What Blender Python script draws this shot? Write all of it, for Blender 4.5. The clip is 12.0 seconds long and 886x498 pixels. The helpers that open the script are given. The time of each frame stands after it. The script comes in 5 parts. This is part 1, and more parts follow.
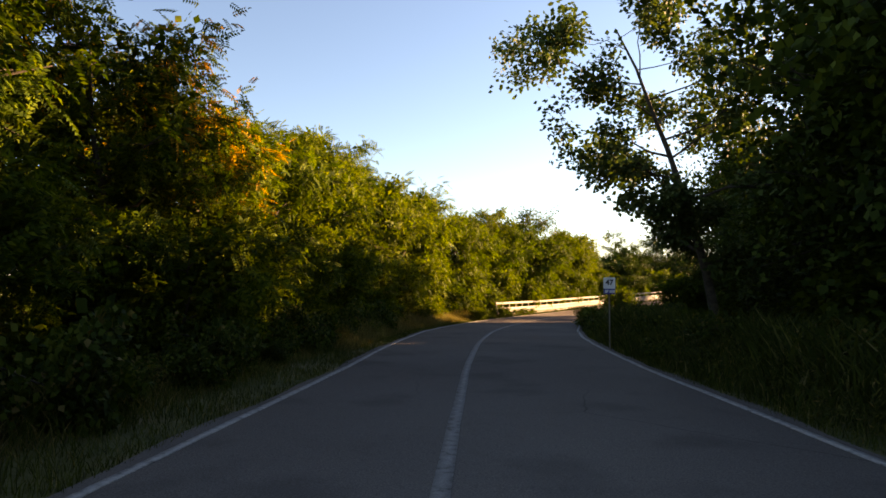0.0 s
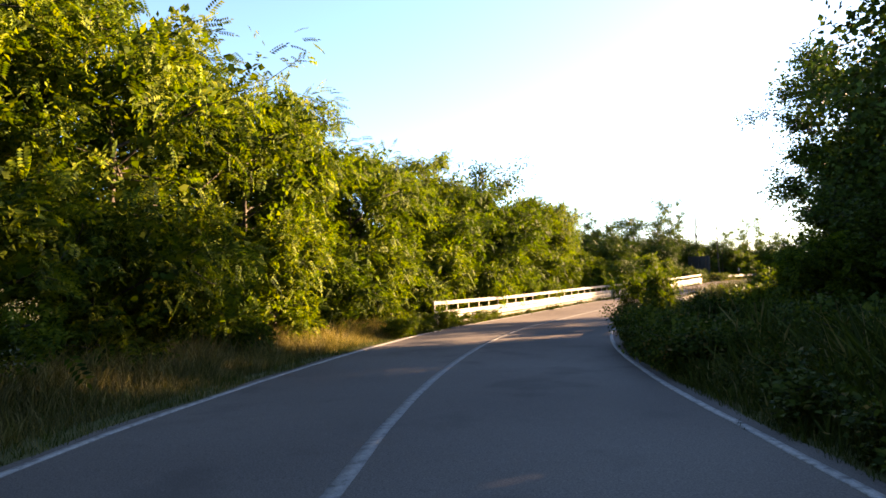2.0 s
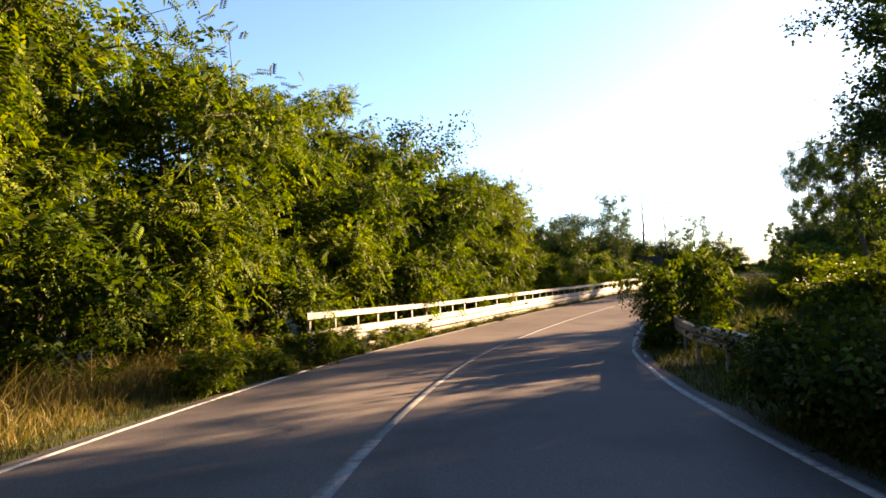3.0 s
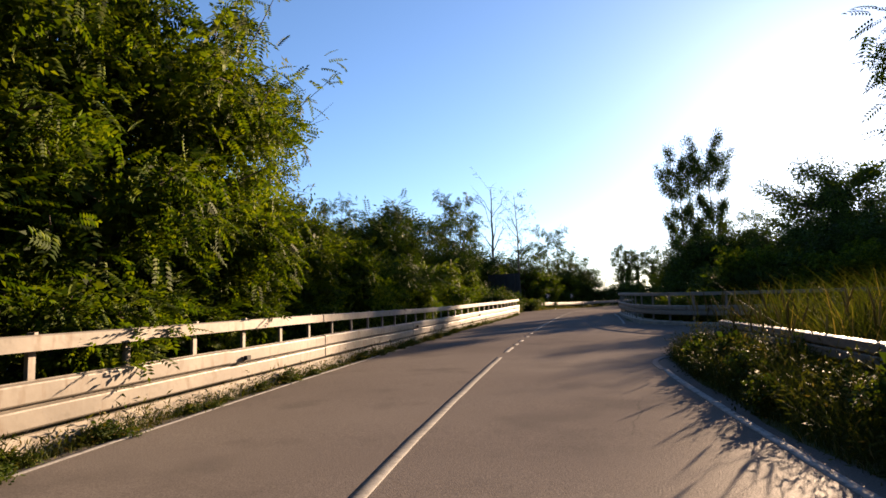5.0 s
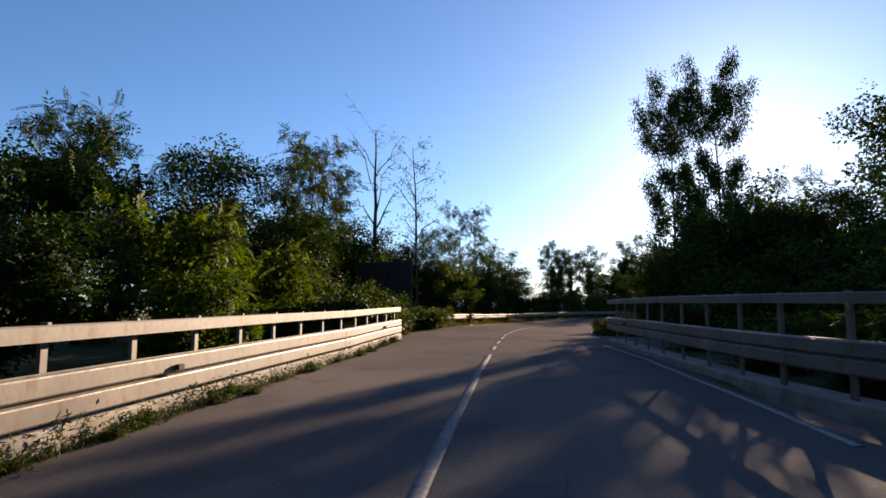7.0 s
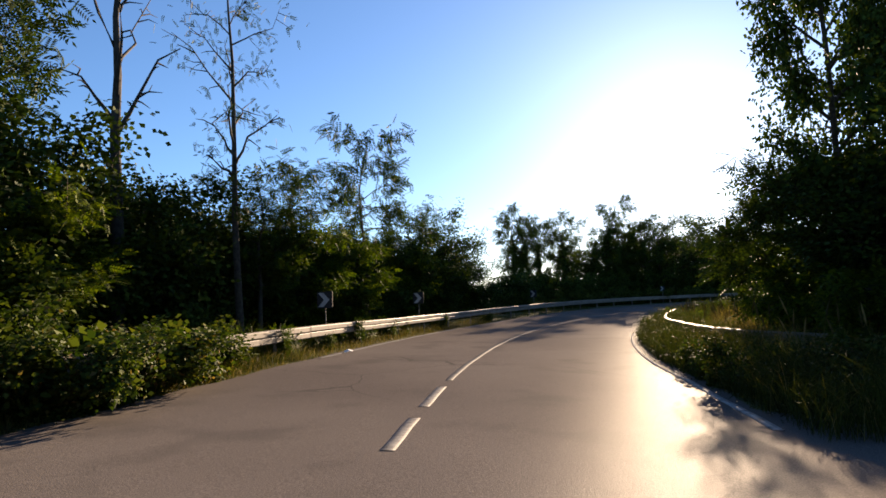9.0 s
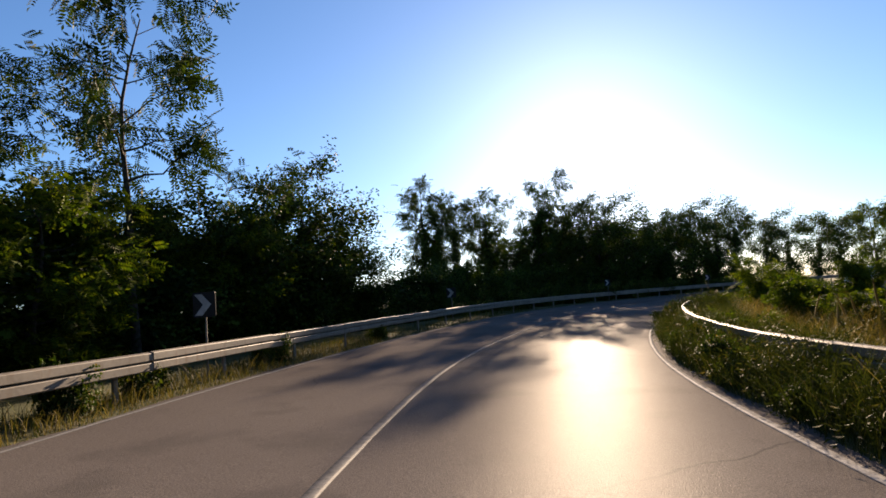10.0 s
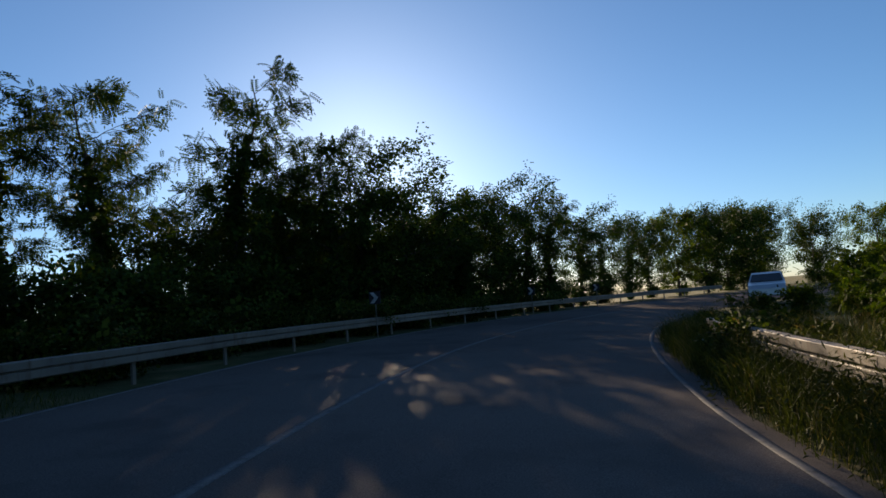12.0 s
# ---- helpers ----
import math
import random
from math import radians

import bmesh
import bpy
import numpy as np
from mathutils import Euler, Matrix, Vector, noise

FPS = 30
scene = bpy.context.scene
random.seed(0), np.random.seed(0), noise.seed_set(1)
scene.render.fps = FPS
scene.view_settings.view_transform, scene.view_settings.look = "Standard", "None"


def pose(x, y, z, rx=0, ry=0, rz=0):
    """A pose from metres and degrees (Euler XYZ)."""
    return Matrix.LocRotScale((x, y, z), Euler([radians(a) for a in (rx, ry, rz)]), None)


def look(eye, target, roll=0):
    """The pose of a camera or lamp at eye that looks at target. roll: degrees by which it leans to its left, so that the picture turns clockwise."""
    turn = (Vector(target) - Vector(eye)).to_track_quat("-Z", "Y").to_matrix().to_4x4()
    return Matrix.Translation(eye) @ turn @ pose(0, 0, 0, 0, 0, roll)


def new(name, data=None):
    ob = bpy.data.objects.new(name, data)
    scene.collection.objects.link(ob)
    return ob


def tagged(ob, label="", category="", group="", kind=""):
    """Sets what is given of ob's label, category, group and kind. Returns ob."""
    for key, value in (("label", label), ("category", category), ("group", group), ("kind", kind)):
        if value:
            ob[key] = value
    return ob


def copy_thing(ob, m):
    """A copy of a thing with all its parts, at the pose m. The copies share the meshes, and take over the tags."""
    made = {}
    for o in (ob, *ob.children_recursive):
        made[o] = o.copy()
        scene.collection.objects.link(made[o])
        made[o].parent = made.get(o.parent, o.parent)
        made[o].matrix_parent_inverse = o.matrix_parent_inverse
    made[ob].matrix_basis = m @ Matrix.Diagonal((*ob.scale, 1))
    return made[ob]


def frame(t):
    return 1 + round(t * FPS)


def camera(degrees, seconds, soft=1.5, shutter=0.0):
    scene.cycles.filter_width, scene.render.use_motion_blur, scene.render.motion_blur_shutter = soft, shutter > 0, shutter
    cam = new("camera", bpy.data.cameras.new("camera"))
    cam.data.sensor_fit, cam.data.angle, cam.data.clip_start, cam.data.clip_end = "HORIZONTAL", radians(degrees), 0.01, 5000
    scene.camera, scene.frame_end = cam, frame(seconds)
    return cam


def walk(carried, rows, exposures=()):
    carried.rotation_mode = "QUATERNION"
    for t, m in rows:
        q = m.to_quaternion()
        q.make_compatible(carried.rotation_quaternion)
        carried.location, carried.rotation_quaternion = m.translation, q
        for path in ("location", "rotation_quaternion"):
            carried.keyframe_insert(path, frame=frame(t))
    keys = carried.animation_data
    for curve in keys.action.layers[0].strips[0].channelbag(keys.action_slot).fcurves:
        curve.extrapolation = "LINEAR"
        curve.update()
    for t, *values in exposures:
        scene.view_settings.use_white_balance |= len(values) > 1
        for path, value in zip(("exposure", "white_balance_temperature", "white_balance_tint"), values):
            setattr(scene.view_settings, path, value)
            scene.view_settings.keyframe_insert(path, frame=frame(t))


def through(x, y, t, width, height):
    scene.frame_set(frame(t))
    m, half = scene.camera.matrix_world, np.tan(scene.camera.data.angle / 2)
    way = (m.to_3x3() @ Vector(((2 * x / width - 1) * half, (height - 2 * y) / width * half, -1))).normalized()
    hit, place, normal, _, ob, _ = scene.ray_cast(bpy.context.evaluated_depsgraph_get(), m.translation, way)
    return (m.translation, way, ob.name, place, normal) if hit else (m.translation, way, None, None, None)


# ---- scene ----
cam = camera(72.0, 12.0, soft=1.6)
PATH = [
    (0, (1.000, 0.700, 3.274), (1.000, 2.697, 3.360), 0.04),
    (0.5, (1.425, 5.740, 3.070), (1.434, 7.737, 3.160), -0.49),
    (1, (1.941, 10.877, 2.854), (1.969, 12.874, 2.935), -0.98),
    (1.5, (2.563, 16.205, 2.657), (2.645, 18.200, 2.738), -1.66),
    (2, (3.392, 21.883, 2.407), (3.558, 23.873, 2.485), -1.35),
    (2.5, (4.489, 27.684, 2.143), (4.750, 29.664, 2.225), -1.66),
    (3, (5.545, 33.787, 1.833), (5.936, 35.744, 1.933), -1.99),
    (5, (14.995, 55.847, 1.170), (15.903, 57.620, 1.351), -1.39),
    (5.5, (18.575, 61.149, 1.177), (19.590, 62.860, 1.377), -0.94),
    (6, (22.403, 66.406, 1.218), (23.484, 68.075, 1.423), -0.56),
    (6.5, (26.309, 71.641, 1.262), (27.429, 73.284, 1.476), -0.64),
    (7, (30.367, 76.717, 1.266), (31.520, 78.338, 1.471), 0.04),
    (9, (46.913, 94.272, 1.615), (48.190, 95.801, 1.789), -2.28),
    (9.5, (51.974, 99.149, 1.591), (53.344, 100.597, 1.754), -3.05),
    (10, (57.369, 103.822, 1.566), (58.847, 105.159, 1.737), -4.16),
    (10.5, (63.221, 107.996, 1.527), (64.803, 109.205, 1.712), -4.74),
    (11, (69.271, 111.567, 1.517), (70.960, 112.622, 1.711), -5.20),
    (11.5, (75.715, 114.497, 1.570), (77.497, 115.382, 1.762), -4.59),
    (12, (82.102, 116.548, 1.649), (83.965, 117.253, 1.830), -4.72),
]
walk(cam, [(t, look(eye, target, roll)) for t, eye, target, roll in PATH],
     exposures=[(0.0, 3.1, 12500, 24), (0.4, 4.0, 10200, 22), (1.2, 4.08, 9100, 20), (2.0, 3.78, 8800, 19), (3.0, 3.33, 8500, 19), (5.0, 2.27, 7300, 16), (6.0, 2.02, 6900, 16), (6.5, 1.8, 6700, 15), (7.0, 1.82, 6600, 15), (9.0, 2.05, 6800, 13), (10.5, 1.77, 6600, 13), (11.3, 1.7, 6900, 11), (11.6, 1.45, 6700, 8), (12.0, 1.4, 6550, 7)])

# ---- world and sun ----
SUN_EL, SUN_AZ = radians(14.5), radians(61.7)
world = bpy.data.worlds.new("world")
scene.world = world
world.use_nodes = True
wn = world.node_tree
sky = wn.nodes.new("ShaderNodeTexSky")
sky.sky_type, sky.sun_disc = "NISHITA", False
sky.sun_elevation, sky.sun_rotation = SUN_EL, SUN_AZ
sky.air_density, sky.dust_density, sky.ozone_density = 0.92, 0.28, 5.2
wn.links.new(sky.outputs[0], wn.nodes["Background"].inputs[0])
wn.nodes["Background"].inputs[1].default_value = 0.051
sun = new("sun", bpy.data.lights.new("sun", "SUN"))
sun.data.energy, sun.data.angle, sun.data.color = 5.0, radians(0.55), (1.0, 0.755, 0.52)
toward = Vector((math.sin(SUN_AZ) * math.cos(SUN_EL), math.cos(SUN_AZ) * math.cos(SUN_EL), math.sin(SUN_EL)))
sun.matrix_world = Matrix.Translation((60, 40, 60)) @ toward.to_track_quat("Z", "Y").to_matrix().to_4x4()

# ---- materials ----
def material(name, rough=0.6, spec=0.4, metal=0.0):
    m = bpy.data.materials.new(name)
    m.use_nodes = True
    p = m.node_tree.nodes["Principled BSDF"]
    p.inputs["Roughness"].default_value = rough
    p.inputs["Specular IOR Level"].default_value = spec
    p.inputs["Metallic"].default_value = metal
    return m, m.node_tree, p


def node(nt, kind, **sets):
    n = nt.nodes.new(kind)
    for key, value in sets.items():
        n.inputs[key].default_value = value
    return n


def ramp(nt, source, stops):
    r = nt.nodes.new("ShaderNodeValToRGB")
    while len(r.color_ramp.elements) < len(stops):
        r.color_ramp.elements.new(0.5)
    for e, (at, c) in zip(r.color_ramp.elements, stops):
        e.position, e.color = at, (*c, 1)
    nt.links.new(source, r.inputs[0])
    return r.outputs[0]


def noise_of(nt, scale, detail=4.0, stretch=None):
    co = nt.nodes.new("ShaderNodeTexCoord")
    n = node(nt, "ShaderNodeTexNoise", Scale=scale, Detail=detail)
    if stretch:
        mp = node(nt, "ShaderNodeMapping", Scale=stretch)
        nt.links.new(co.outputs["Object"], mp.inputs[0])
        nt.links.new(mp.outputs[0], n.inputs["Vector"])
    else:
        nt.links.new(co.outputs["Object"], n.inputs["Vector"])
    return n.outputs["Fac"]


def mixed(nt, fac, a, b, mode="MIX"):
    m = nt.nodes.new("ShaderNodeMix")
    m.data_type, m.blend_type = "RGBA", mode
    for sock, v in ((m.inputs[0], fac), (m.inputs[6], a), (m.inputs[7], b)):
        if isinstance(v, (float, int)):
            sock.default_value = v
        elif isinstance(v, tuple):
            sock.default_value = (*v, 1)
        else:
            nt.links.new(v, sock)
    return m.outputs[2]


def bump(nt, p, height, strength, distance):
    b = node(nt, "ShaderNodeBump", Strength=strength, Distance=distance)
    nt.links.new(height, b.inputs["Height"])
    nt.links.new(b.outputs[0], p.inputs["Normal"])


def simple(name, stops, scale, rough=0.6, spec=0.4, metal=0.0, relief=0.3, depth=0.01, fine=60.0):
    m, nt, p = material(name, rough, spec, metal)
    nt.links.new(ramp(nt, noise_of(nt, scale, 6.0), stops), p.inputs["Base Color"])
    bump(nt, p, noise_of(nt, fine, 3.0), relief, depth)
    return m


def leaf_material(name, dark, mid, light, through=0.45, dry=None):
    """Leaves: gloss on top, light shining through, and a tone of its own for each leaf."""
    m, nt, p = material(name, 0.7, 0.07)
    geo = nt.nodes.new("ShaderNodeNewGeometry")
    info = nt.nodes.new("ShaderNodeObjectInfo")
    stops = [(0.0, dark), (0.5, mid), (0.93 if dry else 1.0, light)] + ([(0.97, dry)] if dry else [])
    leaf = ramp(nt, geo.outputs["Random Per Island"], stops)
    patch = ramp(nt, noise_of(nt, 0.55, 2.0), [(0.3, (0.62, 0.66, 0.6)), (0.7, (1.25, 1.2, 1.0))])
    tone = ramp(nt, info.outputs["Random"], [(0.0, (0.78, 0.85, 0.8)), (1.0, (1.2, 1.1, 0.95))])
    col = mixed(nt, 1.0, mixed(nt, 1.0, leaf, patch, "MULTIPLY"), tone, "MULTIPLY")
    nt.links.new(col, p.inputs["Base Color"])
    tr = nt.nodes.new("ShaderNodeBsdfTranslucent")
    nt.links.new(mixed(nt, 1.0, col, (1.4, 1.45, 0.55), "MULTIPLY"), tr.inputs[0])
    mix = node(nt, "ShaderNodeMixShader", Fac=through)
    out = nt.nodes["Material Output"]
    nt.links.new(p.outputs[0], mix.inputs[1])
    nt.links.new(tr.outputs[0], mix.inputs[2])
    nt.links.new(mix.outputs[0], out.inputs[0])
    return m


LEAF_LOCUST = leaf_material("locust_leaves", (0.014, 0.03, 0.005), (0.05, 0.084, 0.009), (0.115, 0.142, 0.013), 0.3)
LEAF_BROAD = leaf_material("broad_leaves", (0.013, 0.028, 0.007), (0.03, 0.056, 0.011), (0.062, 0.092, 0.016), 0.13)
LEAF_POPLAR = leaf_material("poplar_leaves", (0.022, 0.045, 0.02), (0.04, 0.072, 0.028), (0.08, 0.11, 0.05), 0.2)
LEAF_WEED = leaf_material("weed_leaves", (0.014, 0.028, 0.007), (0.036, 0.062, 0.012), (0.085, 0.105, 0.022), 0.22, dry=(0.16, 0.115, 0.05))
LEAF_RUSTY = leaf_material("rusty_leaves", (0.1, 0.09, 0.012), (0.2, 0.12, 0.016), (0.34, 0.16, 0.025), 0.4)
GRASS = leaf_material("grass_blades", (0.018, 0.03, 0.007), (0.042, 0.058, 0.011), (0.075, 0.085, 0.022), 0.17, dry=(0.2, 0.16, 0.08))
GRASS_DRY = leaf_material("dry_grass_blades", (0.06, 0.05, 0.02), (0.14, 0.11, 0.048), (0.24, 0.19, 0.09), 0.2)
WEEDS = leaf_material("verge_weed_leaves", (0.014, 0.022, 0.007), (0.042, 0.05, 0.014), (0.09, 0.088, 0.026), 0.16, dry=(0.16, 0.115, 0.055))
BARK = simple("bark", [(0.3, (0.024, 0.019, 0.014)), (0.7, (0.075, 0.062, 0.047))], 9.0, 0.9, 0.2, 0.0, 0.8, 0.02, 22.0)
DEAD_WOOD = simple("dead_wood", [(0.3, (0.022, 0.019, 0.016)), (0.7, (0.06, 0.053, 0.045))], 7.0, 0.9, 0.2, 0.0, 0.7, 0.015, 20.0)
SOIL = simple("verge_soil", [(0.3, (0.04, 0.05, 0.018)), (0.55, (0.075, 0.075, 0.03)), (0.75, (0.13, 0.105, 0.055))], 1.2, 0.95, 0.1, 0.0, 0.8, 0.05, 9.0)
CONCRETE = simple("concrete", [(0.3, (0.16, 0.14, 0.115)), (0.55, (0.24, 0.215, 0.175)), (0.75, (0.31, 0.28, 0.23))], 2.2, 0.85, 0.25, 0.0, 0.5, 0.01, 35.0)
BLACK = simple("black_sheet", [(0.3, (0.012, 0.012, 0.013)), (0.7, (0.02, 0.02, 0.022))], 3.0, 0.6, 0.3, 0.0, 0.1, 0.003)
# white greyed down: the shade on the chevron signs is in the colour
SHADED_WHITE = simple("shaded_white_sheet", [(0.3, (0.26, 0.26, 0.25)), (0.7, (0.42, 0.42, 0.41))], 6.0, 0.7, 0.15, 0.0, 0.1, 0.003)
WHITE = simple("white_sheet", [(0.3, (0.6, 0.61, 0.62)), (0.7, (0.78, 0.78, 0.78))], 4.0, 0.5, 0.4, 0.0, 0.1, 0.003)
BLUE = simple("blue_sheet", [(0.3, (0.014, 0.035, 0.2)), (0.7, (0.02, 0.05, 0.28))], 4.0, 0.5, 0.4, 0.0, 0.1, 0.003)
CAR_PAINT = simple("silver_paint", [(0.3, (0.4, 0.42, 0.44)), (0.7, (0.46, 0.48, 0.5))], 3.0, 0.3, 0.6, 0.6, 0.02, 0.002)
CAR_GLASS = simple("dark_glass", [(0.3, (0.012, 0.014, 0.016)), (0.7, (0.02, 0.022, 0.025))], 2.0, 0.08, 0.6, 0.0, 0.0, 0.001)
RUBBER = simple("rubber", [(0.3, (0.015, 0.015, 0.015)), (0.7, (0.03, 0.03, 0.03))], 9.0, 0.85, 0.2, 0.0, 0.3, 0.004)


def make_steel():
    m, nt, p = material("galvanised_steel", 0.5, 0.3, 0.12)
    base = ramp(nt, noise_of(nt, 1.3, 6.0), [(0.3, (0.115, 0.102, 0.085)), (0.6, (0.16, 0.143, 0.118)), (0.8, (0.2, 0.18, 0.15))])
    stain = ramp(nt, noise_of(nt, 6.0, 5.0, (1.0, 1.0, 0.35)), [(0.55, (0.0, 0.0, 0.0)), (0.72, (1.0, 1.0, 1.0))])
    nt.links.new(mixed(nt, stain, base, (0.1, 0.07, 0.045)), p.inputs["Base Color"])
    r = ramp(nt, noise_of(nt, 11.0, 4.0), [(0.3, (0.45, 0.45, 0.45)), (0.7, (0.7, 0.7, 0.7))])
    nt.links.new(r, p.inputs["Roughness"])
    bump(nt, p, noise_of(nt, 14.0, 4.0), 0.15, 0.01)
    return m


def matt_with_gloss(nt, p, colour, fac, rough):
    """Rough ground: diffuse with a faint even sheen, in place of the principled shader."""
    d, g = nt.nodes.new("ShaderNodeBsdfDiffuse"), nt.nodes.new("ShaderNodeBsdfGlossy")
    g.inputs["Roughness"].default_value = rough
    mix = node(nt, "ShaderNodeMixShader", Fac=fac)
    nt.links.new(colour, d.inputs[0])
    for target in (d, g):
        for link in p.inputs["Normal"].links:
            nt.links.new(link.from_socket, target.inputs["Normal"])
    nt.links.new(d.outputs[0], mix.inputs[1])
    nt.links.new(g.outputs[0], mix.inputs[2])
    nt.links.new(mix.outputs[0], nt.nodes["Material Output"].inputs[0])


def make_asphalt():
    m, nt, p = material("asphalt", 0.5, 0.09)
    big = ramp(nt, noise_of(nt, 0.16, 4.0), [(0.3, (0.09, 0.08, 0.075)), (0.7, (0.128, 0.115, 0.106))])
    grain = ramp(nt, noise_of(nt, 70.0, 3.0), [(0.3, (0.55, 0.55, 0.55)), (0.72, (1.5, 1.48, 1.44))])
    col = mixed(nt, 0.75, big, grain, "MULTIPLY")
    stain = ramp(nt, noise_of(nt, 0.7, 6.0), [(0.54, (0.0, 0.0, 0.0)), (0.66, (0.4, 0.4, 0.4))])
    col = mixed(nt, stain, col, (0.056, 0.052, 0.049))
    co = nt.nodes.new("ShaderNodeTexCoord")
    warp = node(nt, "ShaderNodeTexNoise", Scale=1.1, Detail=5.0)
    nt.links.new(co.outputs["Object"], warp.inputs["Vector"])
    moved = mixed(nt, 0.35, co.outputs["Object"], warp.outputs["Color"], "ADD")
    vor = node(nt, "ShaderNodeTexVoronoi", Scale=0.22)
    vor.feature = "DISTANCE_TO_EDGE"
    nt.links.new(moved, vor.inputs["Vector"])
    gate = ramp(nt, noise_of(nt, 0.12, 2.0), [(0.56, (0.0, 0.0, 0.0)), (0.62, (1.0, 1.0, 1.0))])
    line = ramp(nt, vor.outputs["Distance"], [(0.0008, (0.8, 0.8, 0.8)), (0.0028, (0.0, 0.0, 0.0))])
    crack = mixed(nt, 1.0, gate, line, "MULTIPLY")
    colour = mixed(nt, crack, col, (0.045, 0.042, 0.04))
    bump(nt, p, noise_of(nt, 85.0, 3.0), 0.75, 0.006)
    matt_with_gloss(nt, p, colour, 0.016, 0.4)
    return m


def make_paint(name="road_paint", worn=1.0):
    """White paint; worn below 1 lets more of the asphalt show."""
    m, nt, p = material(name, 0.6, 0.15)
    tones = [tuple(0.1 + (c - 0.1) * worn for c in t) for t in ((0.15, 0.145, 0.14), (0.28, 0.275, 0.265), (0.38, 0.375, 0.36))]
    wear = ramp(nt, noise_of(nt, 11.0, 8.0), list(zip((0.3, 0.44, 0.7), tones)))
    grit = ramp(nt, noise_of(nt, 60.0, 3.0), [(0.3, (0.72, 0.72, 0.72)), (0.6, (1.0, 1.0, 1.0))])
    bump(nt, p, noise_of(nt, 80.0, 3.0), 0.4, 0.004)
    matt_with_gloss(nt, p, mixed(nt, 1.0, wear, grit, "MULTIPLY"), 0.01, 0.45)
    return m


STEEL, ASPHALT, PAINT, FADED = make_steel(), make_asphalt(), make_paint(), make_paint("faded_road_paint", 0.35)
WORN = make_paint("worn_road_paint", 0.62)

# ---- alignment of the road: distance along it, x, y, height ----
ALIGN = np.array([
    (-60, -1.0, -59.3, 4.29), (-20, 0.0, -19.3, 2.65), (0, 1.0, 0.7, 1.87), (10.2, 1.94, 10.88, 1.45), (21.3, 3.39, 21.88, 1.01),
    (33.4, 5.55, 33.79, 0.43), (45.9, 9.26, 45.14, 0.0), (58.5, 15.0, 55.85, -0.23), (71.4, 22.4, 66.41, -0.18), (84.5, 30.37, 76.72, -0.13),
    (96.3, 38.24, 85.57, 0.05), (108.6, 46.91, 94.27, 0.21), (122.8, 57.37, 103.82, 0.17), (137.0, 69.27, 111.57, 0.12), (150.8, 82.1, 116.55, 0.25),
    (158.6, 89.8, 118.3, 0.3), (174.4, 105.4, 119.3, 0.35), (190.0, 120.6, 116.0, 0.35), (212.0, 140.0, 106.0, 0.3), (242.0, 162.0, 86.0, 0.2),
    (300.0, 196.0, 40.0, 0.0)])


def spline(knots, col, s):
    """Cubic through the knots, with slopes from the neighbours."""
    k, v = knots[:, 0], knots[:, col]
    m = np.gradient(v, k)
    i = np.clip(np.searchsorted(k, s) - 1, 0, len(k) - 2)
    h = k[i + 1] - k[i]
    u = np.clip((s - k[i]) / h, 0, 1)
    return (2*u**3 - 3*u**2 + 1)*v[i] + (u**3 - 2*u**2 + u)*h*m[i] + (3*u**2 - 2*u**3)*v[i+1] + (u**3 - u**2)*h*m[i+1]


SS = np.arange(-60, 300.01, 0.5)
AX, AY, AZ = (spline(ALIGN, c, SS) for c in (1, 2, 3))
TX, TY = np.gradient(AX), np.gradient(AY)
TX, TY = TX / np.hypot(TX, TY), TY / np.hypot(TX, TY)
# cross fall: the left side stands higher in the last bend
BANK = np.interp(SS, [100, 122], [0.0, 0.035])
EDGE_S = [-60, 4, 9, 13, 16, 20, 24, 28, 34, 42, 50, 58, 64, 70, 82, 94, 100, 106, 112, 116, 120, 124, 130, 136, 148, 158, 164, 300]
LEFT = [-2.9, -2.96, -3.08, -3.25, -3.48, -3.75, -4.0, -4.33, -4.45, -4.6, -4.65, -4.5, -4.4, -4.28, -4.0, -3.95, -4.05, -4.4, -5.4, -5.5, -5.25, -5.25, -5.5, -5.8, -6.4, -7.35, -7.6, -7.6]
MID = [-0.33, -0.37, -0.55, -0.75, -0.86, -1.03, -1.14, -1.22, -1.26, -1.33, -1.4, -1.3, -1.15, -0.96, -0.6, -0.6, -0.72, -0.95, -1.2, -1.24, -1.31, -1.42, -1.68, -2.0, -2.42, -2.75, -2.9, -3.0]
RIGHT = [3.45, 3.45, 3.25, 2.98, 2.85, 2.68, 2.6, 2.7, 2.7, 2.55, 2.33, 2.4, 2.44, 2.5, 3.5, 3.45, 3.2, 2.65, 2.5, 2.75, 2.85, 2.65, 2.53, 2.4, 2.15, 1.95, 2.0, 2.1]


def left(s):
    return np.interp(s, EDGE_S, LEFT)


def mid(s):
    return np.interp(s, EDGE_S, MID)


def right(s):
    return np.interp(s, EDGE_S, RIGHT)


def place(s, o, h=0.0):
    """World points at distance s along the road, o metres to its right and h above its surface."""
    s, o, h = np.broadcast_arrays(*(np.asarray(v, float) for v in (s, o, h)))
    x, y, z, tx, ty, k = (np.interp(s, SS, v) for v in (AX, AY, AZ, TX, TY, BANK))
    return np.stack([x + ty * o, y - tx * o, z - k * np.clip(o, -9, 9) + h], -1)


def heading(s):
    """The road's direction, in degrees anticlockwise from +x."""
    return math.degrees(math.atan2(np.interp(s, SS, TY), np.interp(s, SS, TX)))


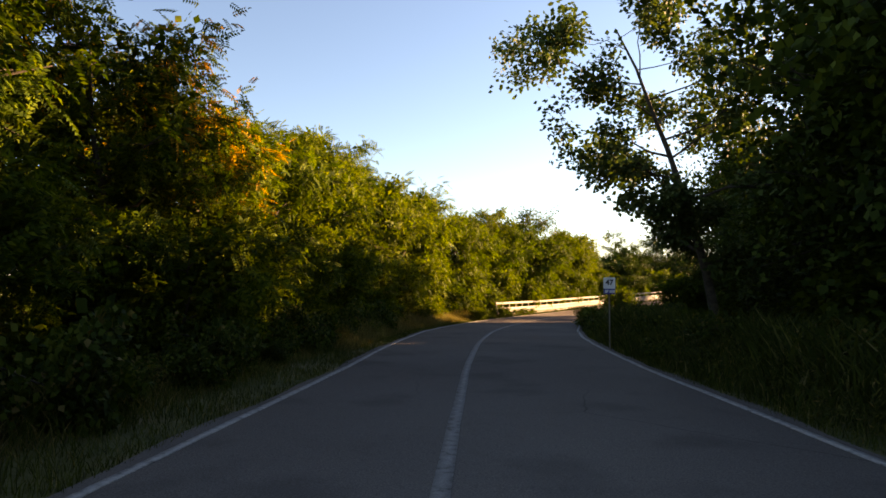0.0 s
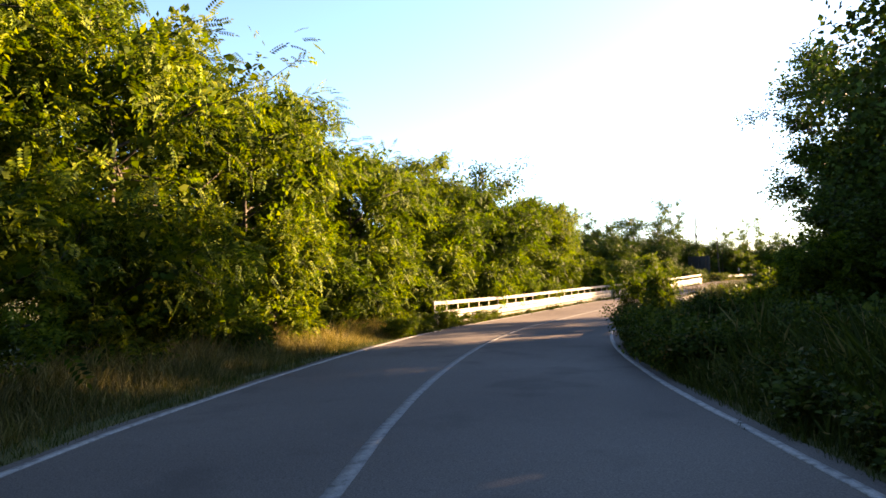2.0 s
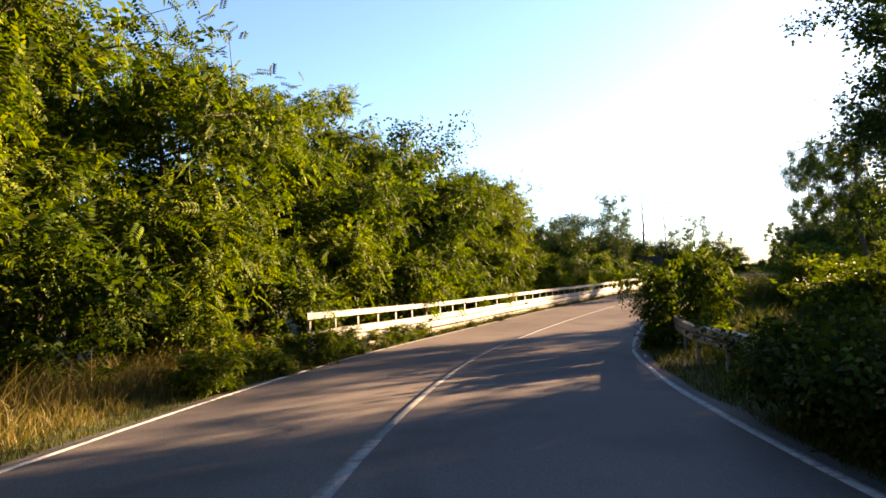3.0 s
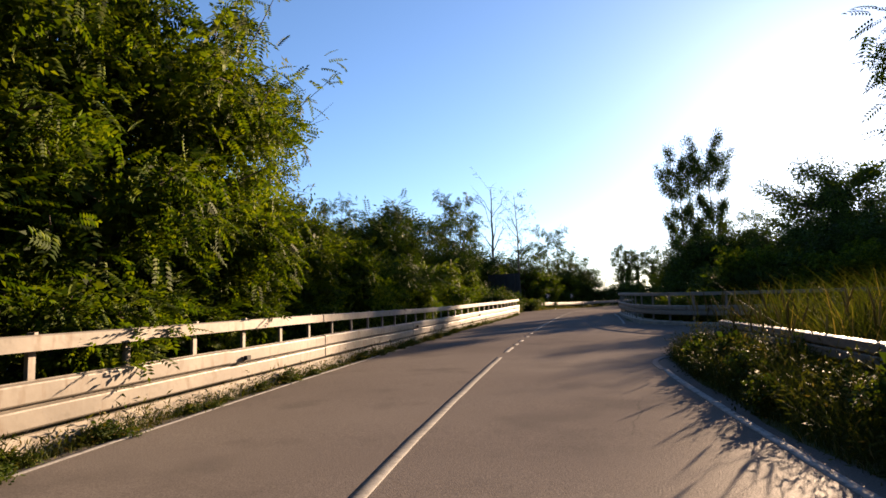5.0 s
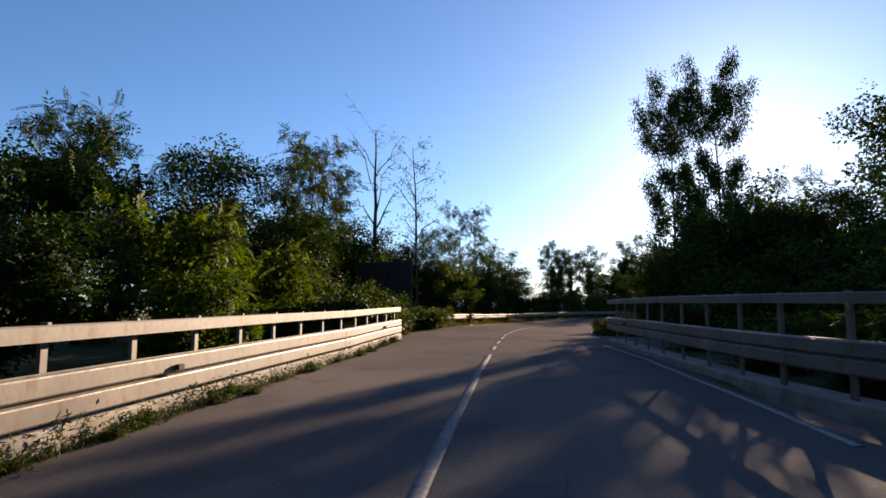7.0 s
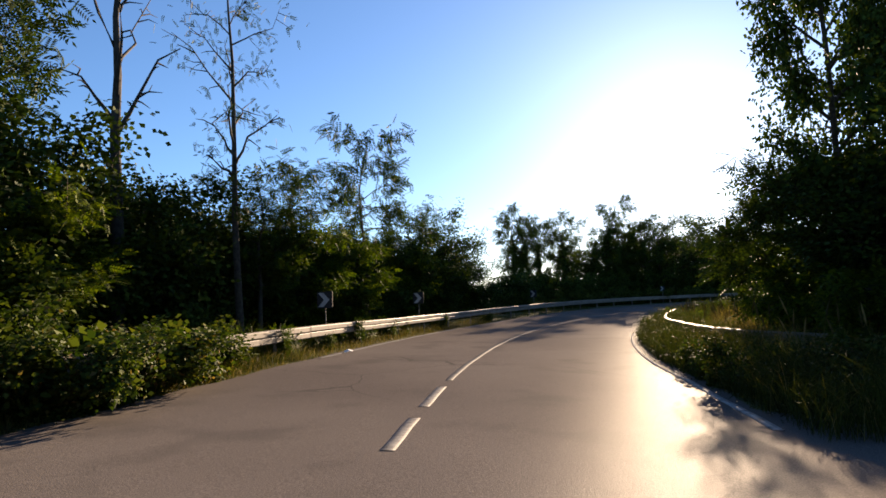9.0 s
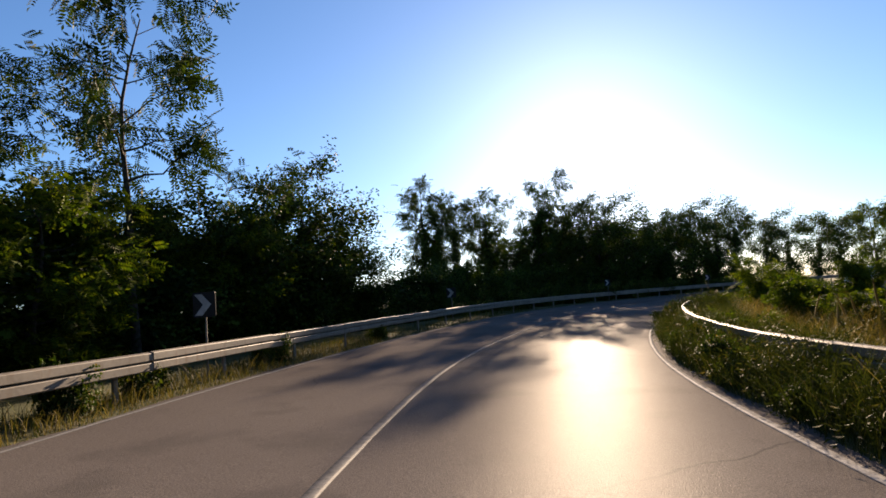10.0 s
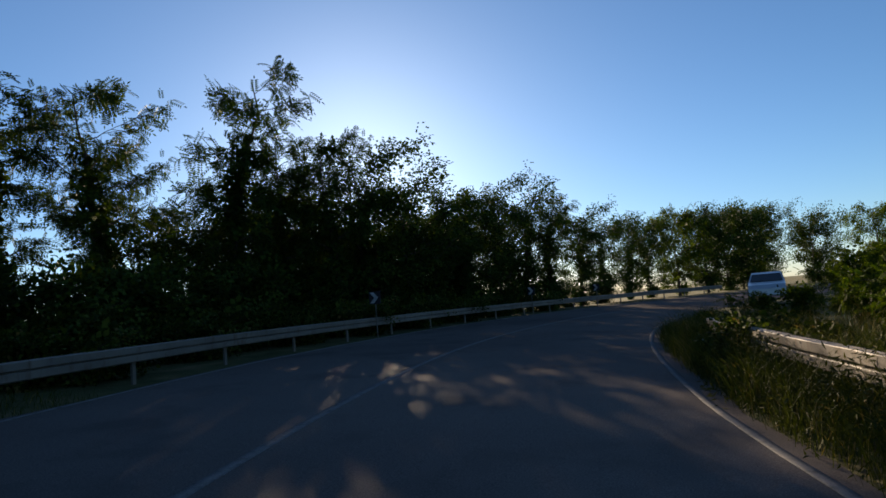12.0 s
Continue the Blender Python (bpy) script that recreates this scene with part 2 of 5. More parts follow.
# ---- mesh helpers ----
def mesh(name, verts, faces, mat, smooth=False):
    me = bpy.data.meshes.new(name)
    verts = np.asarray(verts, np.float32)
    if isinstance(faces, np.ndarray):
        n, k = faces.shape
        me.vertices.add(len(verts))
        me.vertices.foreach_set("co", verts.ravel())
        me.loops.add(n * k)
        me.loops.foreach_set("vertex_index", faces.astype(np.int32).ravel())
        me.polygons.add(n)
        me.polygons.foreach_set("loop_start", np.arange(0, n * k, k, dtype=np.int32))
        me.update(calc_edges=True)
    else:
        me.from_pydata(verts.tolist(), [], [list(f) for f in faces])
    if smooth:
        me.polygons.foreach_set("use_smooth", np.ones(len(me.polygons), bool))
    if mat:
        me.materials.append(mat)
    return me


def thing(name, label, category, at=(0, 0, 0), group="", kind=""):
    root = new(name)
    root.empty_display_size = 0.2
    root.location = at
    return tagged(root, label, category, group, kind)


def part(name, me, parent, label=""):
    """A mesh given in the world's coordinates becomes one part under a thing or part."""
    ob = new(name, me)
    ob.parent = parent
    if parent.parent is None:
        ob.matrix_parent_inverse = Matrix.Translation(parent.location).inverted()
    return tagged(ob, label)


def sweep(profile, s, o, closed=True):
    """Vertices and quads of a profile of (across, up) drawn along the road."""
    prof = np.asarray(profile, float)
    rows = np.stack([place(s, np.asarray(o) + a, b) for a, b in prof], 1)
    n, k = len(s), len(prof)
    i, j = np.meshgrid(np.arange(n - 1), np.arange(k if closed else k - 1), indexing="ij")
    j2 = (j + 1) % k
    f = np.stack([i*k + j, i*k + j2, (i+1)*k + j2, (i+1)*k + j], -1).reshape(-1, 4)
    return rows.reshape(-1, 3), f


def capped(v, f, k):
    faces = f.tolist()
    return v, faces + [list(range(k))[::-1], list(range(len(v) - k, len(v)))]


def box(cx, cy, cz, sx, sy, sz, turn=0.0, bevel=0.0):
    """A box, bevelled along its upright edges, as vertices and faces."""
    b = bevel or min(sx, sy) * 0.08
    ring = [(sx/2, sy/2 - b), (sx/2 - b, sy/2), (-sx/2 + b, sy/2), (-sx/2, sy/2 - b), (-sx/2, -sy/2 + b), (-sx/2 + b, -sy/2), (sx/2 - b, -sy/2), (sx/2, -sy/2 + b)]
    c, s = math.cos(radians(turn)), math.sin(radians(turn))
    v = [(cx + x*c - y*s, cy + x*s + y*c, cz + z) for z in (-sz/2, sz/2) for x, y in ring]
    f = [[i, (i+1) % 8, 8 + (i+1) % 8, 8 + i] for i in range(8)] + [list(range(8))[::-1], list(range(8, 16))]
    return v, f


def tube(points, radii, sides=7):
    """A tapered tube along points."""
    pts, radii = np.asarray(points, float), np.asarray(radii, float)
    d = np.gradient(pts, axis=0)
    d /= np.linalg.norm(d, axis=1, keepdims=True) + 1e-9
    ref = np.where(np.abs(d[:, 2:3]) > 0.9, [[1.0, 0, 0]], [[0, 0, 1.0]])
    a = np.cross(d, ref)
    a /= np.linalg.norm(a, axis=1, keepdims=True) + 1e-9
    b = np.cross(d, a)
    ang = np.linspace(0, 2*np.pi, sides, endpoint=False)
    v = pts[:, None] + radii[:, None, None] * (np.cos(ang)[None, :, None] * a[:, None] + np.sin(ang)[None, :, None] * b[:, None])
    n = len(pts)
    i, j = np.meshgrid(np.arange(n - 1), np.arange(sides), indexing="ij")
    j2 = (j + 1) % sides
    f = np.stack([i*sides + j, i*sides + j2, (i+1)*sides + j2, (i+1)*sides + j], -1).reshape(-1, 4)
    return v.reshape(-1, 3), f


def joined(pieces):
    vs, fs, n = [], [], 0
    for v, f in pieces:
        vs.append(np.asarray(v)), fs.append(np.asarray(f) + n)
        n += len(v)
    return np.concatenate(vs), np.concatenate(fs)

# ---- ground, road and its markings ----
def far_axis(lo, hi, step):
    near = np.arange(lo, hi + 0.1, step)
    out = np.array([15, 40, 90, 180, 400, 900, 2000, 4500.0])
    return np.r_[lo - out[::-1], near, hi + out]


def nearest(x, y):
    """Distance along the road and signed offset of plan points."""
    s = np.empty(x.shape)
    o = np.empty(x.shape)
    for n in range(0, len(x), 4000):
        q = slice(n, n + 4000)
        dx, dy = x[q, None] - AX[None, ::2], y[q, None] - AY[None, ::2]
        k = np.argmin(dx*dx + dy*dy, 1)
        r = np.arange(len(k))
        side = dx[r, k] * TY[::2][k] - dy[r, k] * TX[::2][k]
        s[q], o[q] = SS[::2][k], np.sign(side) * np.hypot(dx[r, k], dy[r, k])
    return s, o


def build_ground():
    gx, gy = far_axis(-70, 230, 2.5), far_axis(-60, 200, 2.5)
    x, y = np.meshgrid(gx, gy, indexing="ij")
    x, y = x.ravel(), y.ravel()
    s, o = nearest(x, y)
    z = np.interp(s, SS, AZ) - np.interp(s, SS, BANK) * np.clip(o, -9, 9)
    d = np.abs(o)
    z += -0.2 + 0.12 * np.sin(x * 0.21 + 1.3) * np.sin(y * 0.17) * np.clip((d - 8) / 10, 0, 1)
    far = np.clip((d - 60) / 300, 0, 1)
    z = z * (1 - far)
    n, m = len(gx), len(gy)
    i, j = np.meshgrid(np.arange(n - 1), np.arange(m - 1), indexing="ij")
    f = np.stack([i*m + j, (i+1)*m + j, (i+1)*m + j + 1, i*m + j + 1], -1).reshape(-1, 4)
    tagged(new("ground", mesh("ground", np.stack([x, y, z], 1), f, SOIL, True)), "wooded ground with soil and low grass", "ground", kind="structure")


def ribbon(name, s, offsets, heights, mat, label, category):
    cols = np.stack([place(s, o, h) for o, h in zip(offsets, heights)], 1)
    n, k = len(s), cols.shape[1]
    i, j = np.meshgrid(np.arange(n - 1), np.arange(k - 1), indexing="ij")
    f = np.stack([i*k + j, i*k + j + 1, (i+1)*k + j + 1, (i+1)*k + j], -1).reshape(-1, 4)
    return tagged(new(name, mesh(name, cols.reshape(-1, 3), f, mat, True)), label, category, kind="structure")


build_ground()
s_all = np.arange(-55, 260, 1.0)
L, R = left(s_all) - 0.25, right(s_all) + 0.3
wob = 0.06 * np.sin(s_all * 1.7) + 0.05 * np.sin(s_all * 0.63 + 1)
ribbon("road", s_all, [L + wob, L + 0.4, (L + R) / 2, R - 0.4, R + wob], [-0.02, 0.0, 0.0, 0.0, -0.02], ASPHALT, "worn grey asphalt of a two lane road", "road")
ribbon("verge", s_all, [L - 7, L - 3, L - 1, L + 0.3], [-0.3, 0.02, 0.0, -0.05], SOIL, "grassy verge beside the asphalt", "verge")
# the verge drops below the asphalt where side roads leave
mouth = np.maximum(np.clip(1 - np.abs(s_all - 84.5) / 11.5, 0, 1), np.clip(1 - np.abs(s_all - 110.5) / 6.0, 0, 1))
dip = -0.3 * np.clip(mouth * 4, 0, 1)
ribbon("verge", s_all, [R - 0.3, R + 0.8, R + 2.5, R + 6], [-0.05 + dip, dip, 0.06 + dip, -0.3 + 0 * dip], SOIL, "grassy verge beside the asphalt", "verge")


def side_road(s0, s1, reach, lean, far):
    """Asphalt mouth of a road that leaves to the right."""
    u = np.linspace(0, 1, 14)
    rows = []
    for t in u:
        o = 2.2 + t * reach
        a, b = s0 - 3.5 * (1 - t) ** 3 + lean * t, s1 + far * (1 - t) ** 6 + lean * t
        rows.append(np.stack([place(a + (b - a) * w, np.maximum(o, right(a + (b - a) * w) + 0.1), -0.012 - 0.01 * t) for w in np.linspace(0, 1, 6)]))
    v = np.concatenate(rows)
    f = np.array([[i*6 + j, i*6 + j + 1, (i+1)*6 + j + 1, (i+1)*6 + j] for i in range(13) for j in range(5)])
    tagged(new("side_road", mesh("side_road", v, f, ASPHALT, True)), "cracked asphalt mouth of a side road", "road", kind="structure")


side_road(75.0, 85.0, 26.0, 3.0, 10.0)
side_road(107.5, 113.5, 24.0, 2.0, 3.5)


def marking(name, s0, s1, off, width, label, step=0.8, mat=PAINT):
    s = np.linspace(s0, s1, max(2, int((s1 - s0) / step) + 1))
    o = off(s)
    edge = 0.004 * np.sin(s * 5.1)
    v, f = sweep([(-width/2, -0.01), (-width/2, 0.006), (width/2, 0.006), (width/2, -0.01)], s, o + edge)
    return tagged(new(name, mesh(name, v, f, mat)), label, "road marking", kind="structure")


marking("edge_line", -50, 47.0, lambda s: left(s), 0.1, "worn white edge line on asphalt")
marking("edge_line", 47.0, 78.0, lambda s: left(s), 0.08, "thin worn white edge line beside the kerb", mat=FADED)
marking("edge_line", 123.0, 250, lambda s: left(s), 0.07, "faded thin white edge line on asphalt", mat=FADED)
marking("edge_line", -50, 71.0, lambda s: right(s), 0.11, "worn white edge line on asphalt")
marking("edge_line", 91.0, 106.0, lambda s: right(s), 0.11, "worn white edge line on asphalt")
marking("edge_line", 115.5, 145, lambda s: right(s), 0.11, "worn white edge line on asphalt")
marking("edge_line", 145, 250, lambda s: right(s), 0.1, "faded white edge line on asphalt", mat=FADED)
marking("centre_line", -50, 40.0, lambda s: mid(s), 0.15, "worn white centre line on asphalt", mat=WORN)
marking("centre_line", 40.0, 73.8, lambda s: mid(s), 0.14, "faded white centre line on asphalt", mat=FADED)
marking("centre_line", 86.2, 101.0, lambda s: mid(s), 0.14, "worn white centre line on asphalt", mat=WORN)
marking("centre_line", 119.5, 139.0, lambda s: mid(s), 0.13, "faded white centre line on asphalt", mat=FADED)
marking("centre_line", 139.0, 250, lambda s: mid(s), 0.13, "faded white centre line on asphalt", mat=FADED)
for a, b in ((75.3, 77.1), (78.0, 78.7), (79.7, 80.5), (82.1, 82.7), (84.1, 84.9), (102.8, 104.0), (105.6, 106.8), (108.4, 109.6), (110.2, 110.8), (111.6, 112.9), (114.4, 116.0), (116.8, 118.7)):
    marking("centre_dash", a, b, lambda s: mid(s), 0.15, "worn white dash of the centre line", 0.4, mat=WORN)

# ---- guard rails ----
def beam_profile(low, high, waves, deep=0.055, thick=0.012):
    """Closed section of a corrugated beam: broad bands with narrow grooves between; the first side faces the road."""
    pitch, front = (high - low) / waves, []
    for k in range(waves):
        a = low + k * pitch
        front += [(0.0, a), (0.0, a + pitch * 0.03), (deep * 0.85, a + pitch * 0.1), (deep, a + pitch * 0.16), (deep, a + pitch * 0.84), (deep * 0.85, a + pitch * 0.9), (0.0, a + pitch * 0.97)]
    front.append((0.0, high))
    back = [(a - thick * 2, b) for a, b in front[::-1]]
    return front + back


def guard_rail(name, label, s0, s1, off, side, low, high, waves, post_step, top=None, kerb=None, seg=4.0):
    """side: +1 for a rail whose face looks to the right of travel, -1 to the left."""
    root = thing(name, label, "guard rail", place(s0, float(off(s0)), 0.0))
    edges = np.arange(s0, s1, seg)
    prof = [(a * side, b) for a, b in beam_profile(low, high, waves)]
    for a in edges:
        b = min(a + seg + 0.06, s1)
        s = np.linspace(a, b, 7)
        jog = 0.006 * math.sin(a * 2.3)
        v, f = capped(*sweep([(x + jog, z + jog) for x, z in prof], s, off(s)), len(prof))
        beam = part("beam", mesh("beam", v, f, STEEL, False), root)
        if top and int(a - s0) % 12 == 8:
            q = place(a + 0.5, float(off(a + 0.5)) + 0.1 * side, (low + high * 2) / 3)
            v, f = box(q[0], q[1], q[2], 0.16, 0.06, 0.07, heading(a), 0.015)
            part("reflector", mesh("reflector", v, f, RUBBER), beam, "dark rusty reflector bracket")
        if top:
            t0, t1, deep = top
            pr = [(x * side, z) for x, z in ((0.0, t0), (0.0, t1 - 0.015), (-0.015, t1), (-deep, t1), (-deep, t1 - 0.02), (-0.02, t1 - 0.02), (-0.02, t0))]
            v, f = capped(*sweep(pr, s, off(s) + 0.02 * side + jog), len(pr))
            part("top_rail", mesh("top_rail", v, f, STEEL), root)
        if kerb:
            pr = [(x * side, z) for x, z in ((kerb[0], -0.2), (kerb[0], kerb[1] - 0.03), (kerb[0] - 0.03, kerb[1]), (-0.45, kerb[1]), (-0.45, -0.2))]
            v, f = capped(*sweep(pr, s, off(s)), len(pr))
            part("kerb_block", mesh("kerb_block", v, f, CONCRETE), root, "stained concrete kerb block")
    post_h = top[1] - 0.02 if top else high - 0.03
    for n, s in enumerate(np.arange(s0 + 0.3, s1, post_step)):
        p = place(s, float(off(s)) - 0.1 * side, 0.0)
        v, f = box(p[0], p[1], p[2] + (post_h - 0.2) / 2, 0.05, 0.1, post_h + 0.2, heading(s) + 90)
        upright = part("post", mesh("post", v, f, STEEL), root)
        if top:
            q = place(s, float(off(s)) - 0.08 * side, top[1])
            v, f = box(q[0], q[1], q[2] + 0.012, 0.06, 0.09, 0.03, heading(s))
            part("cap", mesh("cap", v, f, STEEL), upright)
    return root


def along(s_knots, o_knots):
    return lambda s: np.interp(s, s_knots, o_knots)


guard_rail("bridge_rail", "weathered bridge rail with corrugated beam and flat top rail", 47.5, 107.0, along([47, 56, 64, 69, 78, 93, 100, 107], [-5.2, -5.0, -4.8, -4.6, -4.42, -4.25, -4.3, -4.7]), 1, 0.25, 0.74, 2, 1.36, (1.03, 1.19, 0.12), (0.05, 0.22))
guard_rail("bridge_rail", "shaded bridge rail with corrugated beam and flat top rail", 95.5, 107.5, along([95.5, 100, 107.5], [3.95, 3.52, 2.95]), -1, 0.46, 0.92, 2, 1.5, (1.38, 1.53, 0.12), (0.03, 0.14))
guard_rail("guard_rail", "bent corrugated guard rail half lost in tall weeds", 34.0, 73.5, along([34, 38, 41, 46, 52, 60, 73.5], [4.1, 3.6, 3.35, 3.25, 3.4, 3.8, 4.3]), -1, 0.53, 0.84, 2, 2.5)
guard_rail("guard_rail", "grey corrugated guard rail along the outer bend", 116.0, 212.0, along([116, 122, 125, 132, 139, 148, 158, 164, 212], [-5.9, -5.95, -6.05, -6.25, -6.6, -7.1, -7.9, -8.2, -8.2]), 1, 0.42, 0.74, 2, 3.0)
guard_rail("guard_rail", "sunlit corrugated guard rail in overgrown grass", 121.2, 164.5, along([121.2, 122.2, 123.8, 126.5, 132, 139, 147, 165], [7.4, 6.0, 4.8, 4.3, 3.78, 3.52, 3.2, 3.1]), -1, 0.4, 0.72, 2, 3.0, seg=2.0)

# the rail that turns off along the side road
def smooth_line(knots, step=0.5):
    """Evenly spaced world points along a curve through knots of (distance along the road, offset), and their right-hand normals."""
    k = np.array(knots, float)
    u = np.arange(len(k), dtype=float)
    fine = np.linspace(0, len(k) - 1, 400)
    ks = np.column_stack([u, k])
    pts = place(spline(ks, 1, fine), spline(ks, 2, fine), 0.0)
    run = np.r_[0, np.cumsum(np.linalg.norm(np.diff(pts, axis=0), axis=1))]
    at = np.linspace(0, run[-1], max(2, int(run[-1] / step) + 1))
    pts = np.stack([np.interp(at, run, pts[:, c]) for c in range(3)], 1)
    d = np.gradient(pts, axis=0)
    d[:, 2] = 0
    d /= np.linalg.norm(d, axis=1, keepdims=True)
    return pts, np.stack([d[:, 1], -d[:, 0], np.zeros(len(d))], 1)


def sweep_line(profile, pts, normals):
    rows = np.stack([pts + normals * a + np.array([0, 0, b]) for a, b in profile], 1)
    n, k = len(pts), len(profile)
    i, j = np.meshgrid(np.arange(n - 1), np.arange(k), indexing="ij")
    j2 = (j + 1) % k
    return capped(rows.reshape(-1, 3), np.stack([i*k + j, i*k + j2, (i+1)*k + j2, (i+1)*k + j], -1).reshape(-1, 4), k)


def corner_rail():
    pts, normals = smooth_line([(95.5, 3.95), (93.0, 4.35), (91.0, 5.05), (89.4, 6.0), (88.4, 7.3), (88.1, 9.0), (88.5, 11.5), (89.6, 15.0), (91.2, 20.0)])
    root = thing("bridge_rail", "shaded bridge rail turning into the side road", "guard rail", pts[0])
    prof = beam_profile(0.46, 0.92, 2)
    top = [(0.02, 1.38), (0.02, 1.515), (0.005, 1.53), (-0.1, 1.53), (-0.1, 1.51), (0.0, 1.51), (0.0, 1.38)]
    kerb = [(0.03, -0.2), (0.03, 0.11), (0.0, 0.14), (-0.45, 0.14), (-0.45, -0.2)]
    for a in range(0, len(pts) - 1, 6):
        q = slice(a, min(a + 7, len(pts)))
        for name, shape, mat, label in (("beam", prof, STEEL, ""), ("top_rail", top, STEEL, ""), ("kerb_block", kerb, CONCRETE, "stained concrete kerb block")):
            part(name, mesh(name, *sweep_line(shape, pts[q], normals[q]), mat), root, label)
    for a in range(2, len(pts), 3):
        c = pts[a] - normals[a] * 0.1
        v, f = box(c[0], c[1], c[2] + 0.66, 0.06, 0.1, 1.72, math.degrees(math.atan2(normals[a][1], normals[a][0])))
        upright = part("post", mesh("post", v, f, STEEL), root)
        v, f = box(c[0], c[1], c[2] + 1.54, 0.06, 0.09, 0.03, math.degrees(math.atan2(normals[a][1], normals[a][0])))
        part("cap", mesh("cap", v, f, STEEL), upright)


corner_rail()
corner_pts, corner_normals = smooth_line([(70.9, 2.5), (72.4, 2.62), (73.6, 3.1), (74.2, 4.2), (74.4, 6.0), (74.6, 9.0)], 0.3)
tagged(new("edge_line", mesh("edge_line", *sweep_line([(-0.06, -0.01), (-0.06, 0.008), (0.06, 0.008), (0.06, -0.01)], corner_pts, corner_normals), FADED)), "faded white line turning into the side road", "road marking", kind="structure")

# ---- signs ----
def post_at(p, height, radius, parent, name="post", lean=0.0):
    v, f = tube([(p[0], p[1], p[2] - 0.3), (p[0] + lean * 0.5, p[1], p[2] + height / 2), (p[0] + lean, p[1], p[2] + height)], [radius] * 3, 10)
    return part(name, mesh(name, v, f, STEEL, True), parent)


def sheet(c, width, height, facing, mat, deep=0.02, out=0.0):
    """A flat panel of rounded corners, upright; facing: the direction of its front, degrees from +x."""
    r, ring = min(width, height) * 0.07, []
    for sx, sz, a0 in ((1, 1, 0), (-1, 1, 90), (-1, -1, 180), (1, -1, 270)):
        for a in (0, 45, 90):
            ring.append((sx * (width/2 - r) + r * math.cos(radians(a0 + a)), sz * (height/2 - r) + r * math.sin(radians(a0 + a))))
    return prism(c, ring, facing, mat, deep, out)


def prism(c, ring, facing, mat, deep, out):
    fx, fy = math.cos(radians(facing)), math.sin(radians(facing))
    rx, ry = -fy, fx
    n = len(ring)
    v = [(c[0] + rx*a + fx*(out + d), c[1] + ry*a + fy*(out + d), c[2] + b) for d in (-deep/2, deep/2) for a, b in ring]
    f = [list(range(n))[::-1], list(range(n, 2*n))] + [[i, (i+1) % n, n + (i+1) % n, n + i] for i in range(n)]
    return mesh("panel", v, f, mat)


def lettering(text, c, size, facing, mat, parent, name):
    cu = bpy.data.curves.new(name, "FONT")
    cu.body, cu.size, cu.align_x, cu.align_y, cu.extrude, cu.offset = text, size, "CENTER", "CENTER", 0.002, 0.006
    cu.materials.append(mat)
    ob = new(name, cu)
    fx, fy = math.cos(radians(facing)), math.sin(radians(facing))
    ob.parent = parent
    ob.matrix_basis = Matrix.Translation((c[0] + fx*0.014, c[1] + fy*0.014, c[2])) @ pose(0, 0, 0, 90, 0, facing + 90)
    return ob


def kilometre_sign():
    p = place(17.7, 2.85, 0.0)
    root = thing("kilometre_sign", "white and blue kilometre sign on a thin post", "sign", p)
    face = heading(17.7) + 180
    post_at(p, 1.95, 0.018, root)
    a, b = (p[0], p[1], p[2] + 1.9), (p[0], p[1], p[2] + 1.665)
    number = part("number_panel", sheet(a, 0.32, 0.32, face, WHITE, 0.02, 0.03), root, "white panel with a black number")
    road_panel = part("road_panel", sheet(b, 0.32, 0.15, face, BLUE, 0.02, 0.03), root, "blue panel with white writing")
    fx, fy = math.cos(radians(face)), math.sin(radians(face))
    lettering("47", (p[0] + fx*0.03, p[1] + fy*0.03, p[2] + 1.91), 0.21, face, BLACK, number, "number")
    lettering("SP", (p[0] + fx*0.03 + fy*0.075, p[1] + fy*0.03 - fx*0.075, p[2] + 1.665), 0.1, face, WHITE, road_panel, "letters")
    for k in (0.02, 0.07, 0.12):
        part("bar", sheet((p[0] + fx*0.03 - fy*k, p[1] + fy*0.03 + fx*k, p[2] + 1.665), 0.035, 0.07, face, WHITE, 0.004, 0.013), road_panel)


def chevron_sign(s, o, h, size=0.5):
    p = place(s, o, 0.0)
    face = heading(s) + 180
    root = thing("chevron_sign", "black bend sign with one white chevron on a steel post", "sign", p, "chevron signs along the bend")
    post_at(p, h + size * 0.4, 0.02, root)
    c = (p[0], p[1], p[2] + h)
    panel = part("panel", sheet(c, size, size, face, BLACK, 0.02, 0.035), root, "weathered black square panel")
    w = size * 0.42
    ring = [(-w, w), (-w*0.2, w), (w*0.75, 0), (-w*0.2, -w), (-w, -w), (-w*0.1, 0)]
    part("chevron", prism(c, ring[::-1], face, SHADED_WHITE, 0.004, 0.048), panel, "white arrow head greyed for shade")


kilometre_sign()
for s, o, h in ((125.7, -6.35, 1.45), (133.7, -6.4, 1.5), (150.9, -7.75, 1.45), (172.0, -8.1, 1.5), (186.0, -8.1, 1.4), (194.0, -8.1, 1.35)):
    chevron_sign(s, o, h)


